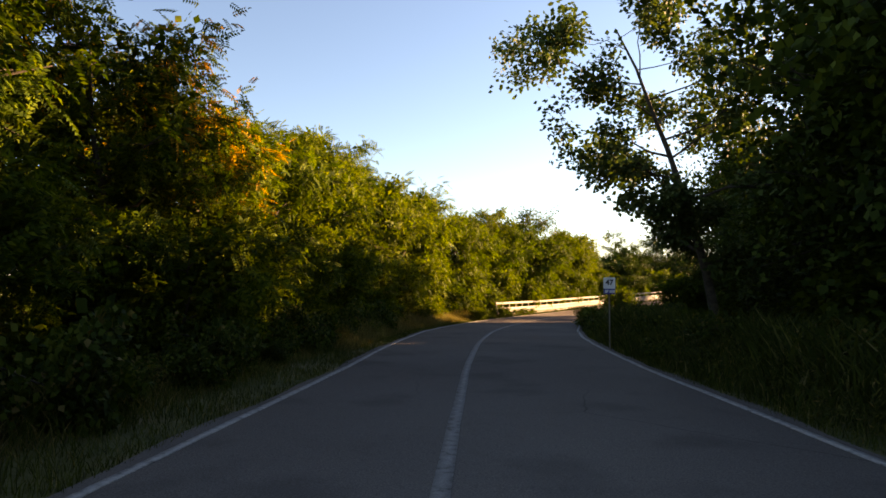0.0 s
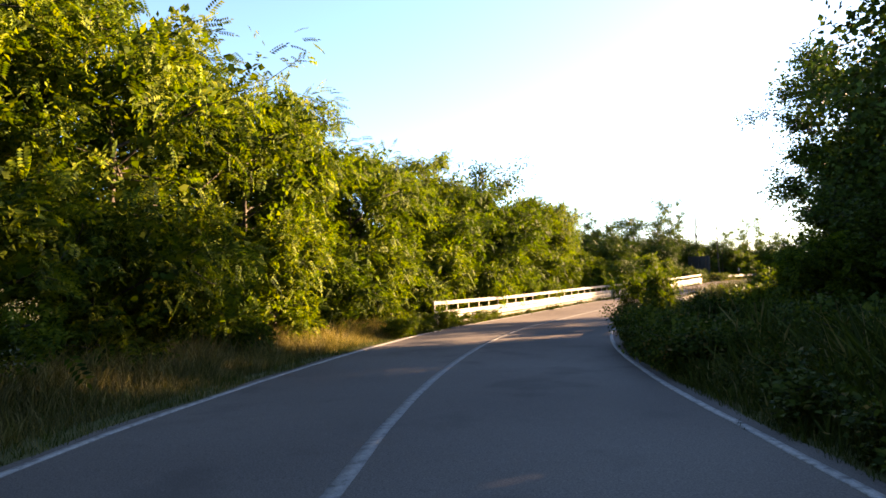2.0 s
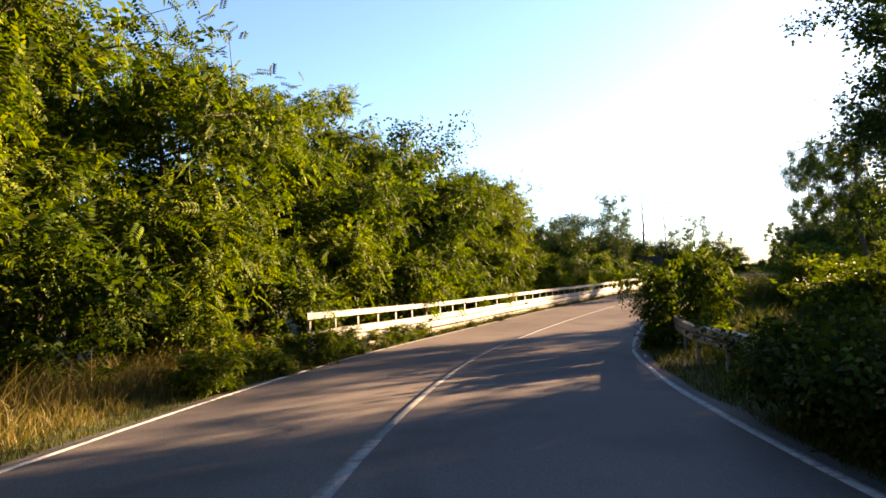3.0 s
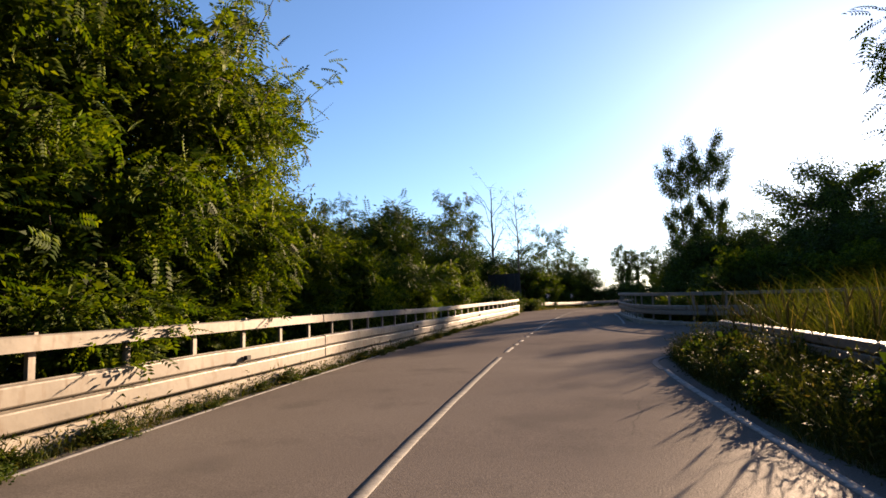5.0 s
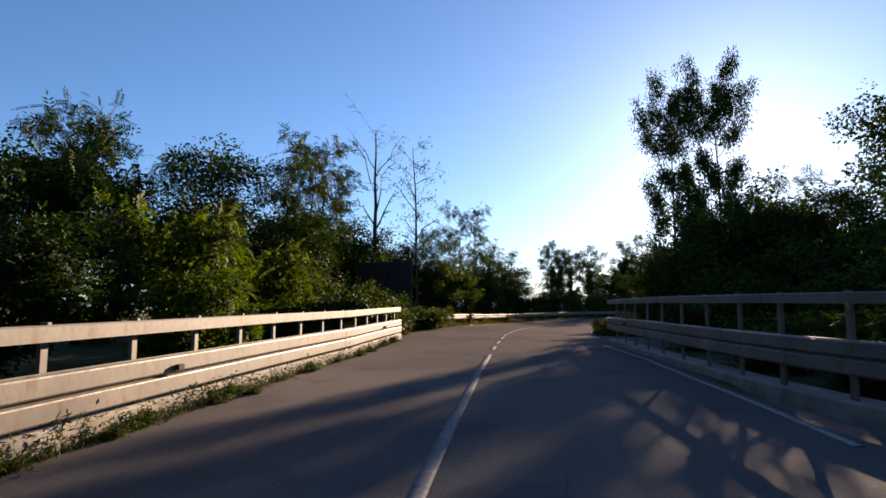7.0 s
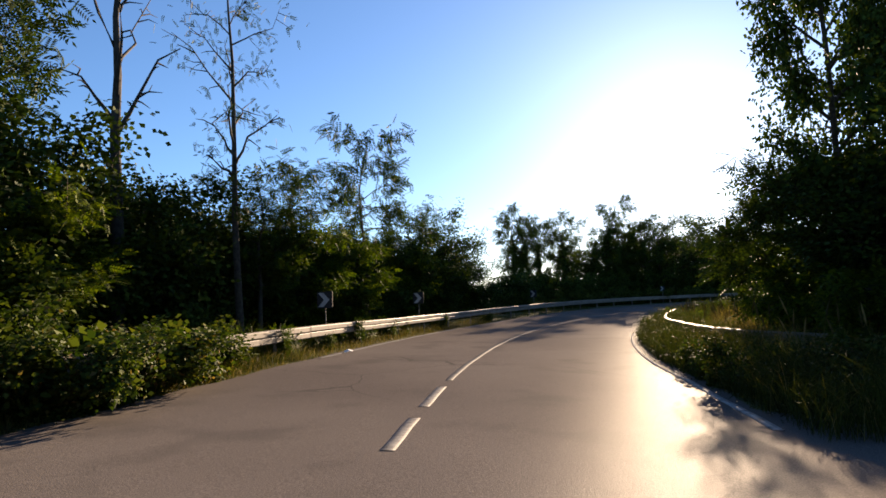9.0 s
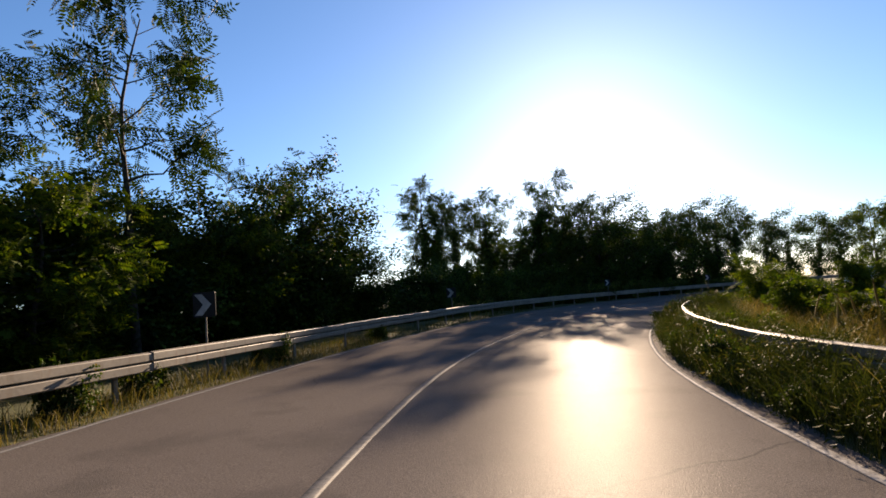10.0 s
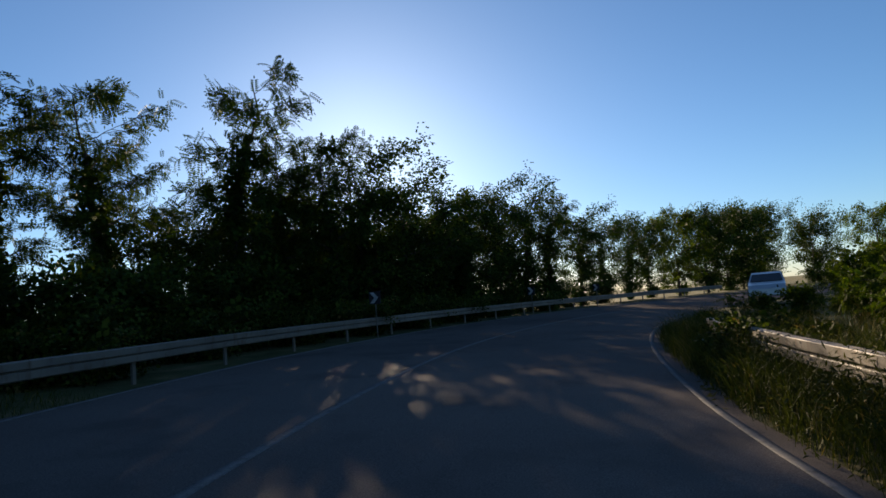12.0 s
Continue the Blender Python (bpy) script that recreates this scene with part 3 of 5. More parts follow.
def billboard():
    a = Vector((47.42, 103.5, float(place(115.3, -6.4)[2])))
    away = Vector((-0.45, 0.89, 0.0)).normalized()
    root = thing("billboard", "dark back of a tall roadside billboard with braced posts", "billboard", a)
    ang = math.degrees(math.atan2(away.y, away.x))
    c = a + away * 1.75
    v, f = box(c.x, c.y, a.z + 2.2, 3.5, 0.05, 2.7, ang)
    panel = part("panel", mesh("panel", v, f, BLACK), root)
    v, f = box(a.x - away.x*0.01, a.y - away.y*0.01, a.z + 2.2, 0.03, 0.09, 2.74, ang)
    part("edge_strip", mesh("edge_strip", v, f, DEAD_WOOD), panel)
    nx, ny = away.y, -away.x
    for k in (0.5, 1.6, 2.8):
        q = a + away * k + Vector((-nx, -ny, 0)) * 0.08
        v, f = box(q.x, q.y, a.z + 1.6, 0.07, 0.07, 3.7, ang)
        part("post", mesh("post", v, f, DEAD_WOOD), root)
        e = q + Vector((-nx, -ny, 0)) * 1.1
        v, f = tube([(e.x, e.y, a.z - 0.2), ((e.x+q.x)/2, (e.y+q.y)/2, a.z + 1.3), (q.x, q.y, a.z + 2.7)], [0.035] * 3, 6)
        part("brace", mesh("brace", v, f, DEAD_WOOD), root)


billboard()


def parked_car(p, turn):
    root = thing("car", "silver hatchback parked behind the tall grass", "car", p)
    c, sn = math.cos(radians(turn)), math.sin(radians(turn))

    def world_of(pts):
        return [(p[0] + x*c - y*sn, p[1] + x*sn + y*c, p[2] + z) for x, y, z in pts]

    outline = [(-1.95, 0.3), (-2.0, 0.6), (-1.9, 0.92), (-1.75, 1.0), (-1.3, 1.36), (-0.7, 1.46), (0.1, 1.45), (0.5, 1.33), (1.0, 0.98), (1.75, 0.82), (1.98, 0.62), (2.0, 0.3)]
    n = len(outline)
    pts = []
    for y, k in ((-0.84, 0.0), (-0.8, 1.0), (0.8, 1.0), (0.84, 0.0)):
        for x, z in outline:
            tuck = 0.16 * max(0.0, (z - 0.95) / 0.5)
            pts.append((x, y - math.copysign(tuck, y), z if k else z * 0.99))
    faces = [[r*n + i, r*n + (i+1) % n, (r+1)*n + (i+1) % n, (r+1)*n + i] for r in range(3) for i in range(n)] + [list(range(n)), list(range(3*n, 4*n))[::-1]]
    body = part("body", mesh("body", world_of(pts), faces, CAR_PAINT, False), root)
    for nm, ring in (("windscreen", [(0.48, -0.66, 1.35), (0.48, 0.66, 1.35), (1.02, 0.74, 1.0), (1.02, -0.74, 1.0)]), ("rear_window", [(-1.34, -0.66, 1.36), (-1.34, 0.66, 1.36), (-1.76, 0.72, 1.03), (-1.76, -0.72, 1.03)]),
                     ("side_window", [(-1.2, 0.715, 1.33), (0.4, 0.715, 1.33), (0.85, 0.83, 1.0), (-1.55, 0.83, 1.0)]), ("side_window", [(-1.2, -0.715, 1.33), (0.4, -0.715, 1.33), (0.85, -0.83, 1.0), (-1.55, -0.83, 1.0)])):
        m3 = np.array(ring)
        mid3 = m3.mean(0)
        out = np.array([mid3[0] * 0.02, mid3[1] * 0.02, 0.02])
        v = np.concatenate([m3 + out, m3 + out * 0.2])
        part(nm, mesh(nm, world_of(v), [[0, 1, 2, 3], [7, 6, 5, 4], [0, 4, 5, 1], [1, 5, 6, 2], [2, 6, 7, 3], [3, 7, 4, 0]], CAR_GLASS), root, "dark window glass")
    for x in (-1.25, 1.3):
        for y in (-0.8, 0.8):
            ang = np.linspace(0, 2*np.pi, 20, endpoint=False)
            ring = [(x + 0.31*math.cos(a), yy, 0.31 + 0.31*math.sin(a)) for yy in (y - 0.1, y + 0.1) for a in ang]
            wheel = part("wheel", mesh("wheel", world_of(ring), [[i, (i+1) % 20, 20 + (i+1) % 20, 20 + i] for i in range(20)] + [list(range(20))[::-1], list(range(20, 40))], RUBBER), root)
            hub = [(x + 0.19*math.cos(a), yy, 0.31 + 0.19*math.sin(a)) for yy in (y - 0.108, y + 0.108) for a in ang]
            part("rim", mesh("rim", world_of(hub), [[i, (i+1) % 20, 20 + (i+1) % 20, 20 + i] for i in range(20)] + [list(range(20))[::-1], list(range(20, 40))], STEEL), wheel, "grey steel rim")


parked_car((118.2, 112.2, 0.5), 172)

def litter():
    p = place(124.6, -5.15, 0.02)
    v = [(p[0] + x, p[1] + y, p[2] + z) for x, y, z in ((-0.14, -0.05, 0.0), (-0.02, -0.09, 0.04), (0.13, -0.02, 0.01), (0.15, 0.06, 0.03), (0.01, 0.08, 0.07), (-0.12, 0.05, 0.02))]
    lower = [(x, y, z - 0.012) for x, y, z in v]
    f = [[0, 1, 4, 5], [1, 2, 3, 4], [11, 10, 7, 6], [10, 9, 8, 7]] + [[i, (i + 1) % 6, 6 + (i + 1) % 6, 6 + i][::-1] for i in range(6)]
    tagged(new("paper_scrap", mesh("paper_scrap", v + lower, f, WHITE)), "crumpled white paper scrap on the asphalt edge", "litter")


litter()

# ---- plants ----
def rot_of(yaw, pitch, roll):
    """Turns for arrays of angles in radians: (n, 3, 3)."""
    cy, sy, cp, sp, cr, sr = np.cos(yaw), np.sin(yaw), np.cos(pitch), np.sin(pitch), np.cos(roll), np.sin(roll)
    z, o = np.zeros_like(cy), np.ones_like(cy)
    rz = np.stack([cy, -sy, z, sy, cy, z, z, z, o], -1).reshape(-1, 3, 3)
    ry = np.stack([cp, z, sp, z, o, z, -sp, z, cp], -1).reshape(-1, 3, 3)
    rx = np.stack([o, z, z, z, cr, -sr, z, sr, cr], -1).reshape(-1, 3, 3)
    return rz @ ry @ rx


def leaflet(length, width, at, angle, droop=0.0):
    """A pointed leaf of two triangles folded on its midrib, in the spray's own plane."""
    c, s = math.cos(angle), math.sin(angle)
    ring = [(0, 0, 0), (0.45 * length, -width / 2, 0.12 * width), (length, 0, -droop), (0.45 * length, width / 2, 0.12 * width)]
    return [(at[0] + x*c - y*s, at[1] + x*s + y*c, at[2] + z) for x, y, z in ring]


def spray_pinnate(length=0.45, pairs=4, ll=0.15, lw=0.06):
    v = []
    for k in range(pairs):
        x = length * (0.2 + 0.75 * k / pairs)
        sag = -0.25 * length * (x / length) ** 2
        for side in (-1, 1):
            v += leaflet(ll, lw, (x, 0, sag), side * 1.15, 0.03)
    v += leaflet(ll, lw, (length * 0.95, 0, -0.25 * length), 0.0, 0.04)
    return np.array(v)


def spray_broad(count=6, ll=0.13, lw=0.1, spread=0.32, rnd=None):
    v = []
    for k in range(count):
        a = rnd.uniform(0, 6.28)
        r = rnd.uniform(0.03, spread)
        v += leaflet(ll * rnd.uniform(0.8, 1.2), lw, (r * math.cos(a), r * math.sin(a), rnd.uniform(-0.1, 0.1)), a + rnd.uniform(-0.8, 0.8), rnd.uniform(-0.03, 0.05))
    return np.array(v)


def foliage(points, dirs, spray, rnd, size=(0.8, 1.25), tilt=0.7):
    """Sets a spray at every point, heading outward with some chance."""
    n = len(points)
    yaw = np.arctan2(dirs[:, 1], dirs[:, 0]) + rnd.normal(0, 0.9, n)
    pitch = rnd.normal(0.25, tilt, n)
    roll = rnd.normal(0, 0.7, n)
    r = rot_of(yaw, pitch, roll)
    k = rnd.uniform(*size, n)
    v = np.einsum("nij,mj->nmi", r, spray) * k[:, None, None] + points[:, None, :]
    f = np.arange(n * len(spray)).reshape(-1, 4)
    return v.reshape(-1, 3), f


def skeleton_of(rnd, height, radius, clear, limbs, twigs, lean=0.0, rise=0.5, wander=0.12, top=1.0, trunk_r=None):
    """Trunk, limbs and twigs: pieces of wood, and points with directions that carry leaves."""
    tr = trunk_r or height * 0.016
    n = 9
    t = np.linspace(0, 1, n)
    sway = np.cumsum(rnd.normal(0, wander, (n, 2)), 0) * t[:, None]
    trunk = np.stack([sway[:, 0] + lean * t**1.5 * height, sway[:, 1], t * height * 0.96 - 0.3], 1)
    wood = [tube(trunk, tr * (1.05 - t * 0.9) * np.where(t < 0.05, 1.3, 1.0), 8)]
    pts, dirs = [], []
    for k in range(limbs):
        u = clear + (0.98 - clear) * (k + rnd.uniform(0, 1)) / limbs
        base = np.array([np.interp(u, t, trunk[:, c]) for c in range(3)])
        shape = math.sin(math.pi * min(1.0, 0.22 + 0.78 * (1 - (u - clear) / (1 - clear)) * top)) * 0.75 + 0.25
        ln = radius * shape * rnd.uniform(0.65, 1.15)
        a = k * 2.4 + rnd.uniform(-0.5, 0.5)
        up = rise * rnd.uniform(0.5, 1.4)
        d = np.array([math.cos(a), math.sin(a), up])
        m = 5
        q = np.linspace(0, 1, m)
        bend = rnd.normal(0, 0.12, (m, 3)) * q[:, None]
        limb = base + ln * (q[:, None] * d + bend + np.array([0, 0, 0.18]) * (q[:, None] ** 2) * rnd.uniform(-1, 1))
        lr = max(0.012, tr * (1.0 - u) * 0.55 + 0.012)
        wood.append(tube(limb, lr * (1 - 0.8 * q), 5))
        for j in range(twigs):
            w = rnd.uniform(0.3, 1.0)
            b2 = np.array([np.interp(w, q, limb[:, c]) for c in range(3)])
            a2 = a + rnd.uniform(-1.3, 1.3)
            d2 = np.array([math.cos(a2), math.sin(a2), rnd.uniform(-0.35, 0.8)])
            l2 = ln * rnd.uniform(0.25, 0.5)
            tw = np.stack([b2, b2 + d2 * l2 * 0.55 + rnd.normal(0, 0.05, 3), b2 + d2 * l2 + np.array([0, 0, -0.08])])
            wood.append(tube(tw, [max(0.014, lr * 0.4), max(0.011, lr * 0.28), 0.007], 4))
            for g in np.linspace(0.25, 1.05, 5):
                pts.append(b2 + d2 * l2 * g)
                dirs.append(d2)
        for g in (0.75, 1.0):
            pts.append(base + (limb[-1] - base) * g)
            dirs.append(d)
    return wood, np.array(pts), np.array(dirs)


def tree(name, seed, label, category, leaf, spray, height, radius, clear, limbs, twigs, per, blur, lean=0.0, rise=0.5, wander=0.12, core=0.0, size=(0.8, 1.25), bark=None, trunk_r=None, top=1.0, pods=0.0, ivy=0):
    """A tree or bush as one thing at the origin: trunk and crown."""
    rnd = np.random.RandomState(seed)
    wood, pts, dirs = skeleton_of(rnd, height, radius, clear, limbs, twigs, lean, rise, wander, top, trunk_r)
    root = thing(name, label, category)
    wv, wf = joined(wood)
    part("trunk", mesh("trunk", wv, wf, bark or BARK, True), root)
    if per > 0:
        idx = np.repeat(np.arange(len(pts)), max(1, int(per)))
        if per < 1:
            idx = idx[rnd.uniform(0, 1, len(idx)) < per]
        p = pts[idx] + np.clip(rnd.normal(0, blur, (len(idx), 3)), -1.7 * blur, 1.7 * blur)
        out = dirs[idx] + 0.5 * (pts[idx] - [0, 0, height * 0.5]) / max(radius, 0.5)
        p[:, 2] = np.maximum(p[:, 2], 0.05)
        pieces = [foliage(p, out, spray, rnd, size)]
        if core:
            n = int(len(pts) * core)
            c = pts[rnd.randint(0, len(pts), n)] * [0.72, 0.72, 0.97] + rnd.normal(0, blur * 0.8, (n, 3))
            c[:, 2] = np.maximum(c[:, 2], 0.15)
            big = spray_broad(7, 0.2, 0.16, 0.3, rnd)
            pieces.append(foliage(c, rnd.normal(0, 1, (n, 3)), big, rnd))
        if ivy:
            z = rnd.uniform(0.02, 0.72, ivy) ** 1.15 * height
            ring = wood[0][0].reshape(9, 8, 3).mean(1)
            foot = np.stack([np.interp(z, ring[:, 2], ring[:, c]) for c in (0, 1)] + [z], 1)
            a = rnd.uniform(0, 2 * np.pi, ivy)
            around = np.stack([np.cos(a), np.sin(a), np.zeros(ivy)], 1)
            girth = rnd.uniform(0.1, 0.5, ivy) * (1.15 - 0.8 * z / height) * (0.7 + 0.5 * np.sin(z * 1.7 + seed))
            pieces.append(foliage(foot + around * girth[:, None], around, spray_broad(5, 0.2, 0.18, 0.22, rnd), rnd))
        v, f = joined(pieces)
        part("crown", mesh("crown", v, f, leaf), root)
    if pods:
        high = np.where(pts[:, 2] > height * pods)[0]
        pick = high[rnd.randint(0, len(high), 420)]
        v, f = foliage(pts[pick] * [1.08, 1.08, 1.03] + rnd.normal(0, 0.22, (420, 3)), dirs[pick], spray, rnd, size)
        part("pod_tuft", mesh("pod_tuft", v, f, LEAF_RUSTY), root, "orange seed pods")
    return root


RND = np.random.RandomState(7)
PIN, PIN_BIG, PIN_LONG = spray_pinnate(0.46, 6, 0.115, 0.05), spray_pinnate(0.62, 6, 0.17, 0.062), spray_pinnate(0.8, 6, 0.2, 0.065)
BROAD, BROAD_BIG = spray_broad(7, 0.12, 0.1, 0.3, RND), spray_broad(8, 0.16, 0.13, 0.45, RND)

LOCUST = "leafy black locust tree with feathery light green leaves"
PROTO = {
    "locust_a": tree("locust_tree", 11, LOCUST, "tree", LEAF_LOCUST, PIN, 9.5, 3.0, 0.08, 26, 6, 4, 0.22, rise=0.35, core=1.1),
    "locust_b": tree("locust_tree", 12, LOCUST, "tree", LEAF_LOCUST, PIN, 8.0, 3.3, 0.06, 24, 6, 4, 0.22, rise=0.3, core=1.1),
    "locust_c": tree("locust_tree", 13, LOCUST, "tree", LEAF_LOCUST, PIN, 11.0, 2.6, 0.12, 26, 6, 4, 0.22, rise=0.5, core=0.6),
    "shrub_a": tree("locust_shrub", 21, "young locust shrub with bright feathery leaves", "shrub", LEAF_LOCUST, PIN, 3.6, 1.9, 0.03, 14, 5, 3, 0.22, rise=0.5, core=0.6),
    "shrub_b": tree("locust_shrub", 22, "young locust shrub with bright feathery leaves", "shrub", LEAF_LOCUST, PIN, 2.6, 1.7, 0.02, 11, 5, 3, 0.2, rise=0.4, core=0.6),
    "bush_a": tree("bramble_bush", 23, "dense bramble bush of dark green leaves", "bush", LEAF_WEED, BROAD, 1.7, 1.3, 0.02, 11, 4, 4, 0.18, rise=0.45, core=0.3, size=(0.6, 1.05)),
    "bush_b": tree("bramble_bush", 24, "dense bramble bush of dark green leaves", "bush", LEAF_WEED, BROAD, 1.1, 1.1, 0.02, 9, 4, 3, 0.15, rise=0.4, core=0.15, size=(0.6, 1.05)),
    "poplar": tree("poplar_tree", 31, "tall leaning poplar with dark trunk and grey green leaves", "tree", LEAF_POPLAR, BROAD, 12.5, 4.8, 0.26, 19, 5, 6, 0.24, lean=-0.27, rise=0.4, wander=0.06, size=(1.2, 1.9), trunk_r=0.2),
    "broad_a": tree("oak_tree", 32, "broad dark green oak with a rounded crown", "tree", LEAF_BROAD, BROAD_BIG, 9.5, 3.8, 0.1, 24, 6, 2, 0.35, rise=0.4, core=0.8, size=(0.9, 1.4)),
    "broad_b": tree("oak_tree", 33, "broad dark green oak with a rounded crown", "tree", LEAF_BROAD, BROAD_BIG, 8.0, 3.4, 0.08, 22, 6, 2, 0.35, rise=0.35, core=0.8, size=(0.9, 1.4)),
    "thin_a": tree("slender_tree", 41, "slender backlit tree with an open crown on a bare trunk", "tree", LEAF_BROAD, PIN_BIG, 11.5, 2.1, 0.3, 20, 5, 2, 0.25, rise=0.45, wander=0.2, trunk_r=0.13),
    "thin_b": tree("slender_tree", 42, "slender backlit tree with an open crown on a bare trunk", "tree", LEAF_BROAD, PIN_BIG, 11.0, 2.4, 0.35, 16, 5, 2, 0.3, rise=0.5, wander=0.25, trunk_r=0.13),
    "ivy_a": tree("locust_tree", 46, "backlit locust with an ivy covered trunk and layered crown", "tree", LEAF_BROAD, PIN_BIG, 11.5, 2.0, 0.34, 17, 6, 2, 0.2, rise=0.35, wander=0.2, trunk_r=0.16, ivy=520, size=(0.7, 1.1)),
    "ivy_b": tree("locust_tree", 47, "backlit locust with an ivy covered trunk and layered crown", "tree", LEAF_BROAD, PIN_BIG, 11.0, 2.2, 0.42, 14, 6, 2, 0.2, lean=0.1, rise=0.45, wander=0.25, trunk_r=0.15, ivy=420, size=(0.7, 1.1)),
    "ivy_c": tree("locust_tree", 48, "backlit locust with an ivy covered trunk and layered crown", "tree", LEAF_BROAD, PIN_BIG, 10.0, 1.8, 0.25, 18, 5, 2, 0.2, lean=-0.12, rise=0.3, wander=0.3, trunk_r=0.14, ivy=600, size=(0.7, 1.1)),
    "under": tree("elder_bush", 36, "dark leafy undergrowth bush in deep shade", "bush", LEAF_BROAD, BROAD_BIG, 3.4, 2.2, 0.02, 14, 5, 2, 0.3, rise=0.4, core=0.7),
    "open_a": tree("oak_tree", 34, "airy backlit oak with sky showing through its crown", "tree", LEAF_BROAD, BROAD_BIG, 9.5, 3.0, 0.12, 24, 6, 2, 0.25, rise=0.5, wander=0.2, trunk_r=0.14, core=0.1, ivy=260),
    "open_b": tree("oak_tree", 35, "airy backlit oak with sky showing through its crown", "tree", LEAF_BROAD, BROAD_BIG, 9.0, 3.0, 0.16, 20, 6, 2, 0.28, rise=0.45, wander=0.2, trunk_r=0.14, core=0.1, ivy=260),
    "tall": tree("slender_tree", 44, "tall dark backlit tree with a ragged crown", "tree", LEAF_BROAD, BROAD_BIG, 16.0, 3.4, 0.1, 32, 6, 4, 0.26, rise=0.45, wander=0.25, trunk_r=0.18, core=0.5),
    "sparse": tree("slender_tree", 45, "tall nearly bare tree with a few thin leaves on its twigs", "tree", LEAF_BROAD, PIN, 13.0, 2.2, 0.35, 17, 6, 1, 0.25, rise=0.7, wander=0.1, trunk_r=0.17, size=(0.4, 0.7)),
    "mid_a": tree("locust_tree", 51, LOCUST, "tree", LEAF_LOCUST, PIN_BIG, 9.0, 3.2, 0.1, 22, 5, 3, 0.3, rise=0.4, core=0.7),
    "mid_b": tree("locust_tree", 52, LOCUST, "tree", LEAF_LOCUST, PIN_BIG, 7.5, 3.0, 0.06, 20, 5, 3, 0.3, rise=0.35, core=0.8),
    "heaven": tree("tree_of_heaven", 61, "tree of heaven with long feathery fronds", "tree", LEAF_BROAD, PIN_LONG, 7.5, 3.2, 0.06, 22, 6, 3, 0.25, rise=0.5, core=0.9),
    "heaven_young": tree("tree_of_heaven", 62, "young tree of heaven with long feathery fronds", "tree", LEAF_LOCUST, PIN_LONG, 2.6, 1.0, 0.2, 9, 3, 2, 0.12, rise=0.6),
    "bare_a": tree("dead_tree", 71, "bare dead tree with forked grey branches", "tree", None, None, 13.0, 2.6, 0.4, 11, 5, 0, 0.2, rise=1.3, wander=0.1, bark=DEAD_WOOD, trunk_r=0.24),
    "bare_b": tree("dead_tree", 72, "thin bare dead tree with short twigs", "tree", None, None, 11.0, 1.5, 0.4, 14, 4, 0, 0.2, rise=0.6, wander=0.08, bark=DEAD_WOOD, trunk_r=0.1),
    "rusty": tree("locust_tree", 81, "locust tree with clusters of orange seed pods in its top", "tree", LEAF_LOCUST, PIN, 8.5, 2.8, 0.08, 24, 6, 4, 0.28, rise=0.4, core=0.8, pods=0.62),
}
USED = set()
HEIGHT = {}
for kind, ob in PROTO.items():
    co = np.concatenate([np.array([q.co.z for q in c.data.vertices]) for c in ob.children])
    HEIGHT[kind] = float(np.percentile(co, 99.7))


def plant(kind, s=None, o=None, height=None, xy=None, turn=None, wide=1.0, lift=0.0, label=""):
    """Sets a copy of a plant on the ground; height in metres."""
    ob = PROTO[kind]
    if xy is None:
        p = place(s, o, -0.1)
    else:
        ss, oo = nearest(np.array([xy[0]]), np.array([xy[1]]))
        p = np.array([xy[0], xy[1], float(np.interp(ss[0], SS, AZ)) - 0.1])
    p = p + np.array([0, 0, lift])
    k = (height or HEIGHT[kind]) / HEIGHT[kind]
    w = k ** 0.6 * wide
    turn = RND.uniform(0, 360) if turn is None else turn
    m = Matrix.Translation(Vector(p.tolist())) @ pose(0, 0, 0, 0, 0, turn) @ Matrix.Diagonal((w, w, k, 1))
    if kind in USED:
        ob = copy_thing(ob, m @ Matrix.Diagonal((1 / ob.scale.x, 1 / ob.scale.y, 1 / ob.scale.z, 1)))
    else:
        USED.add(kind)
        ob.matrix_basis = m
    return tagged(ob, label)


# wooded bank on the left of the first stretch
for s, o, h, k in ((-8, -9.5, 9.0, "locust_b"), (-1, -10.5, 9.5, "locust_a"), (2.5, -9.0, 8.4, "locust_b"), (9.5, -11.5, 8.6, "locust_a"), (14.5, -10.5, 7.8, "locust_b"), (19.4, -10.6, 7.7, "locust_a"),
                   (23.8, -9.8, 8.8, "locust_b"), (28.3, -10.4, 10.0, "locust_a"), (31.7, -11.1, 10.5, "locust_c"), (35.0, -9.8, 9.9, "locust_b"), (37.5, -12.2, 10.5, "locust_a"), (41.0, -10.0, 9.4, "locust_b"),
                   (44.5, -10.8, 9.6, "locust_a"), (48.0, -9.6, 8.6, "locust_b"), (52.0, -10.6, 9.0, "locust_a"), (56.3, -10.2, 10.0, "locust_c"), (55.0, -8.8, 7.6, "locust_b"), (59.0, -9.4, 8.6, "locust_a"), (62.6, -8.7, 8.2, "locust_b"), (66.0, -8.5, 8.2, "locust_a"), (69.0, -8.4, 8.2, "locust_b"), (71.8, -8.2, 8.4, "locust_a"), (72.8, -9.6, 9.0, "locust_b"), (74.6, -8.6, 4.8, "mid_b"), (78.2, -7.9, 4.8, "locust_b"), (81.2, -8.2, 4.2, "locust_b")):
    plant(k, s, o, h)
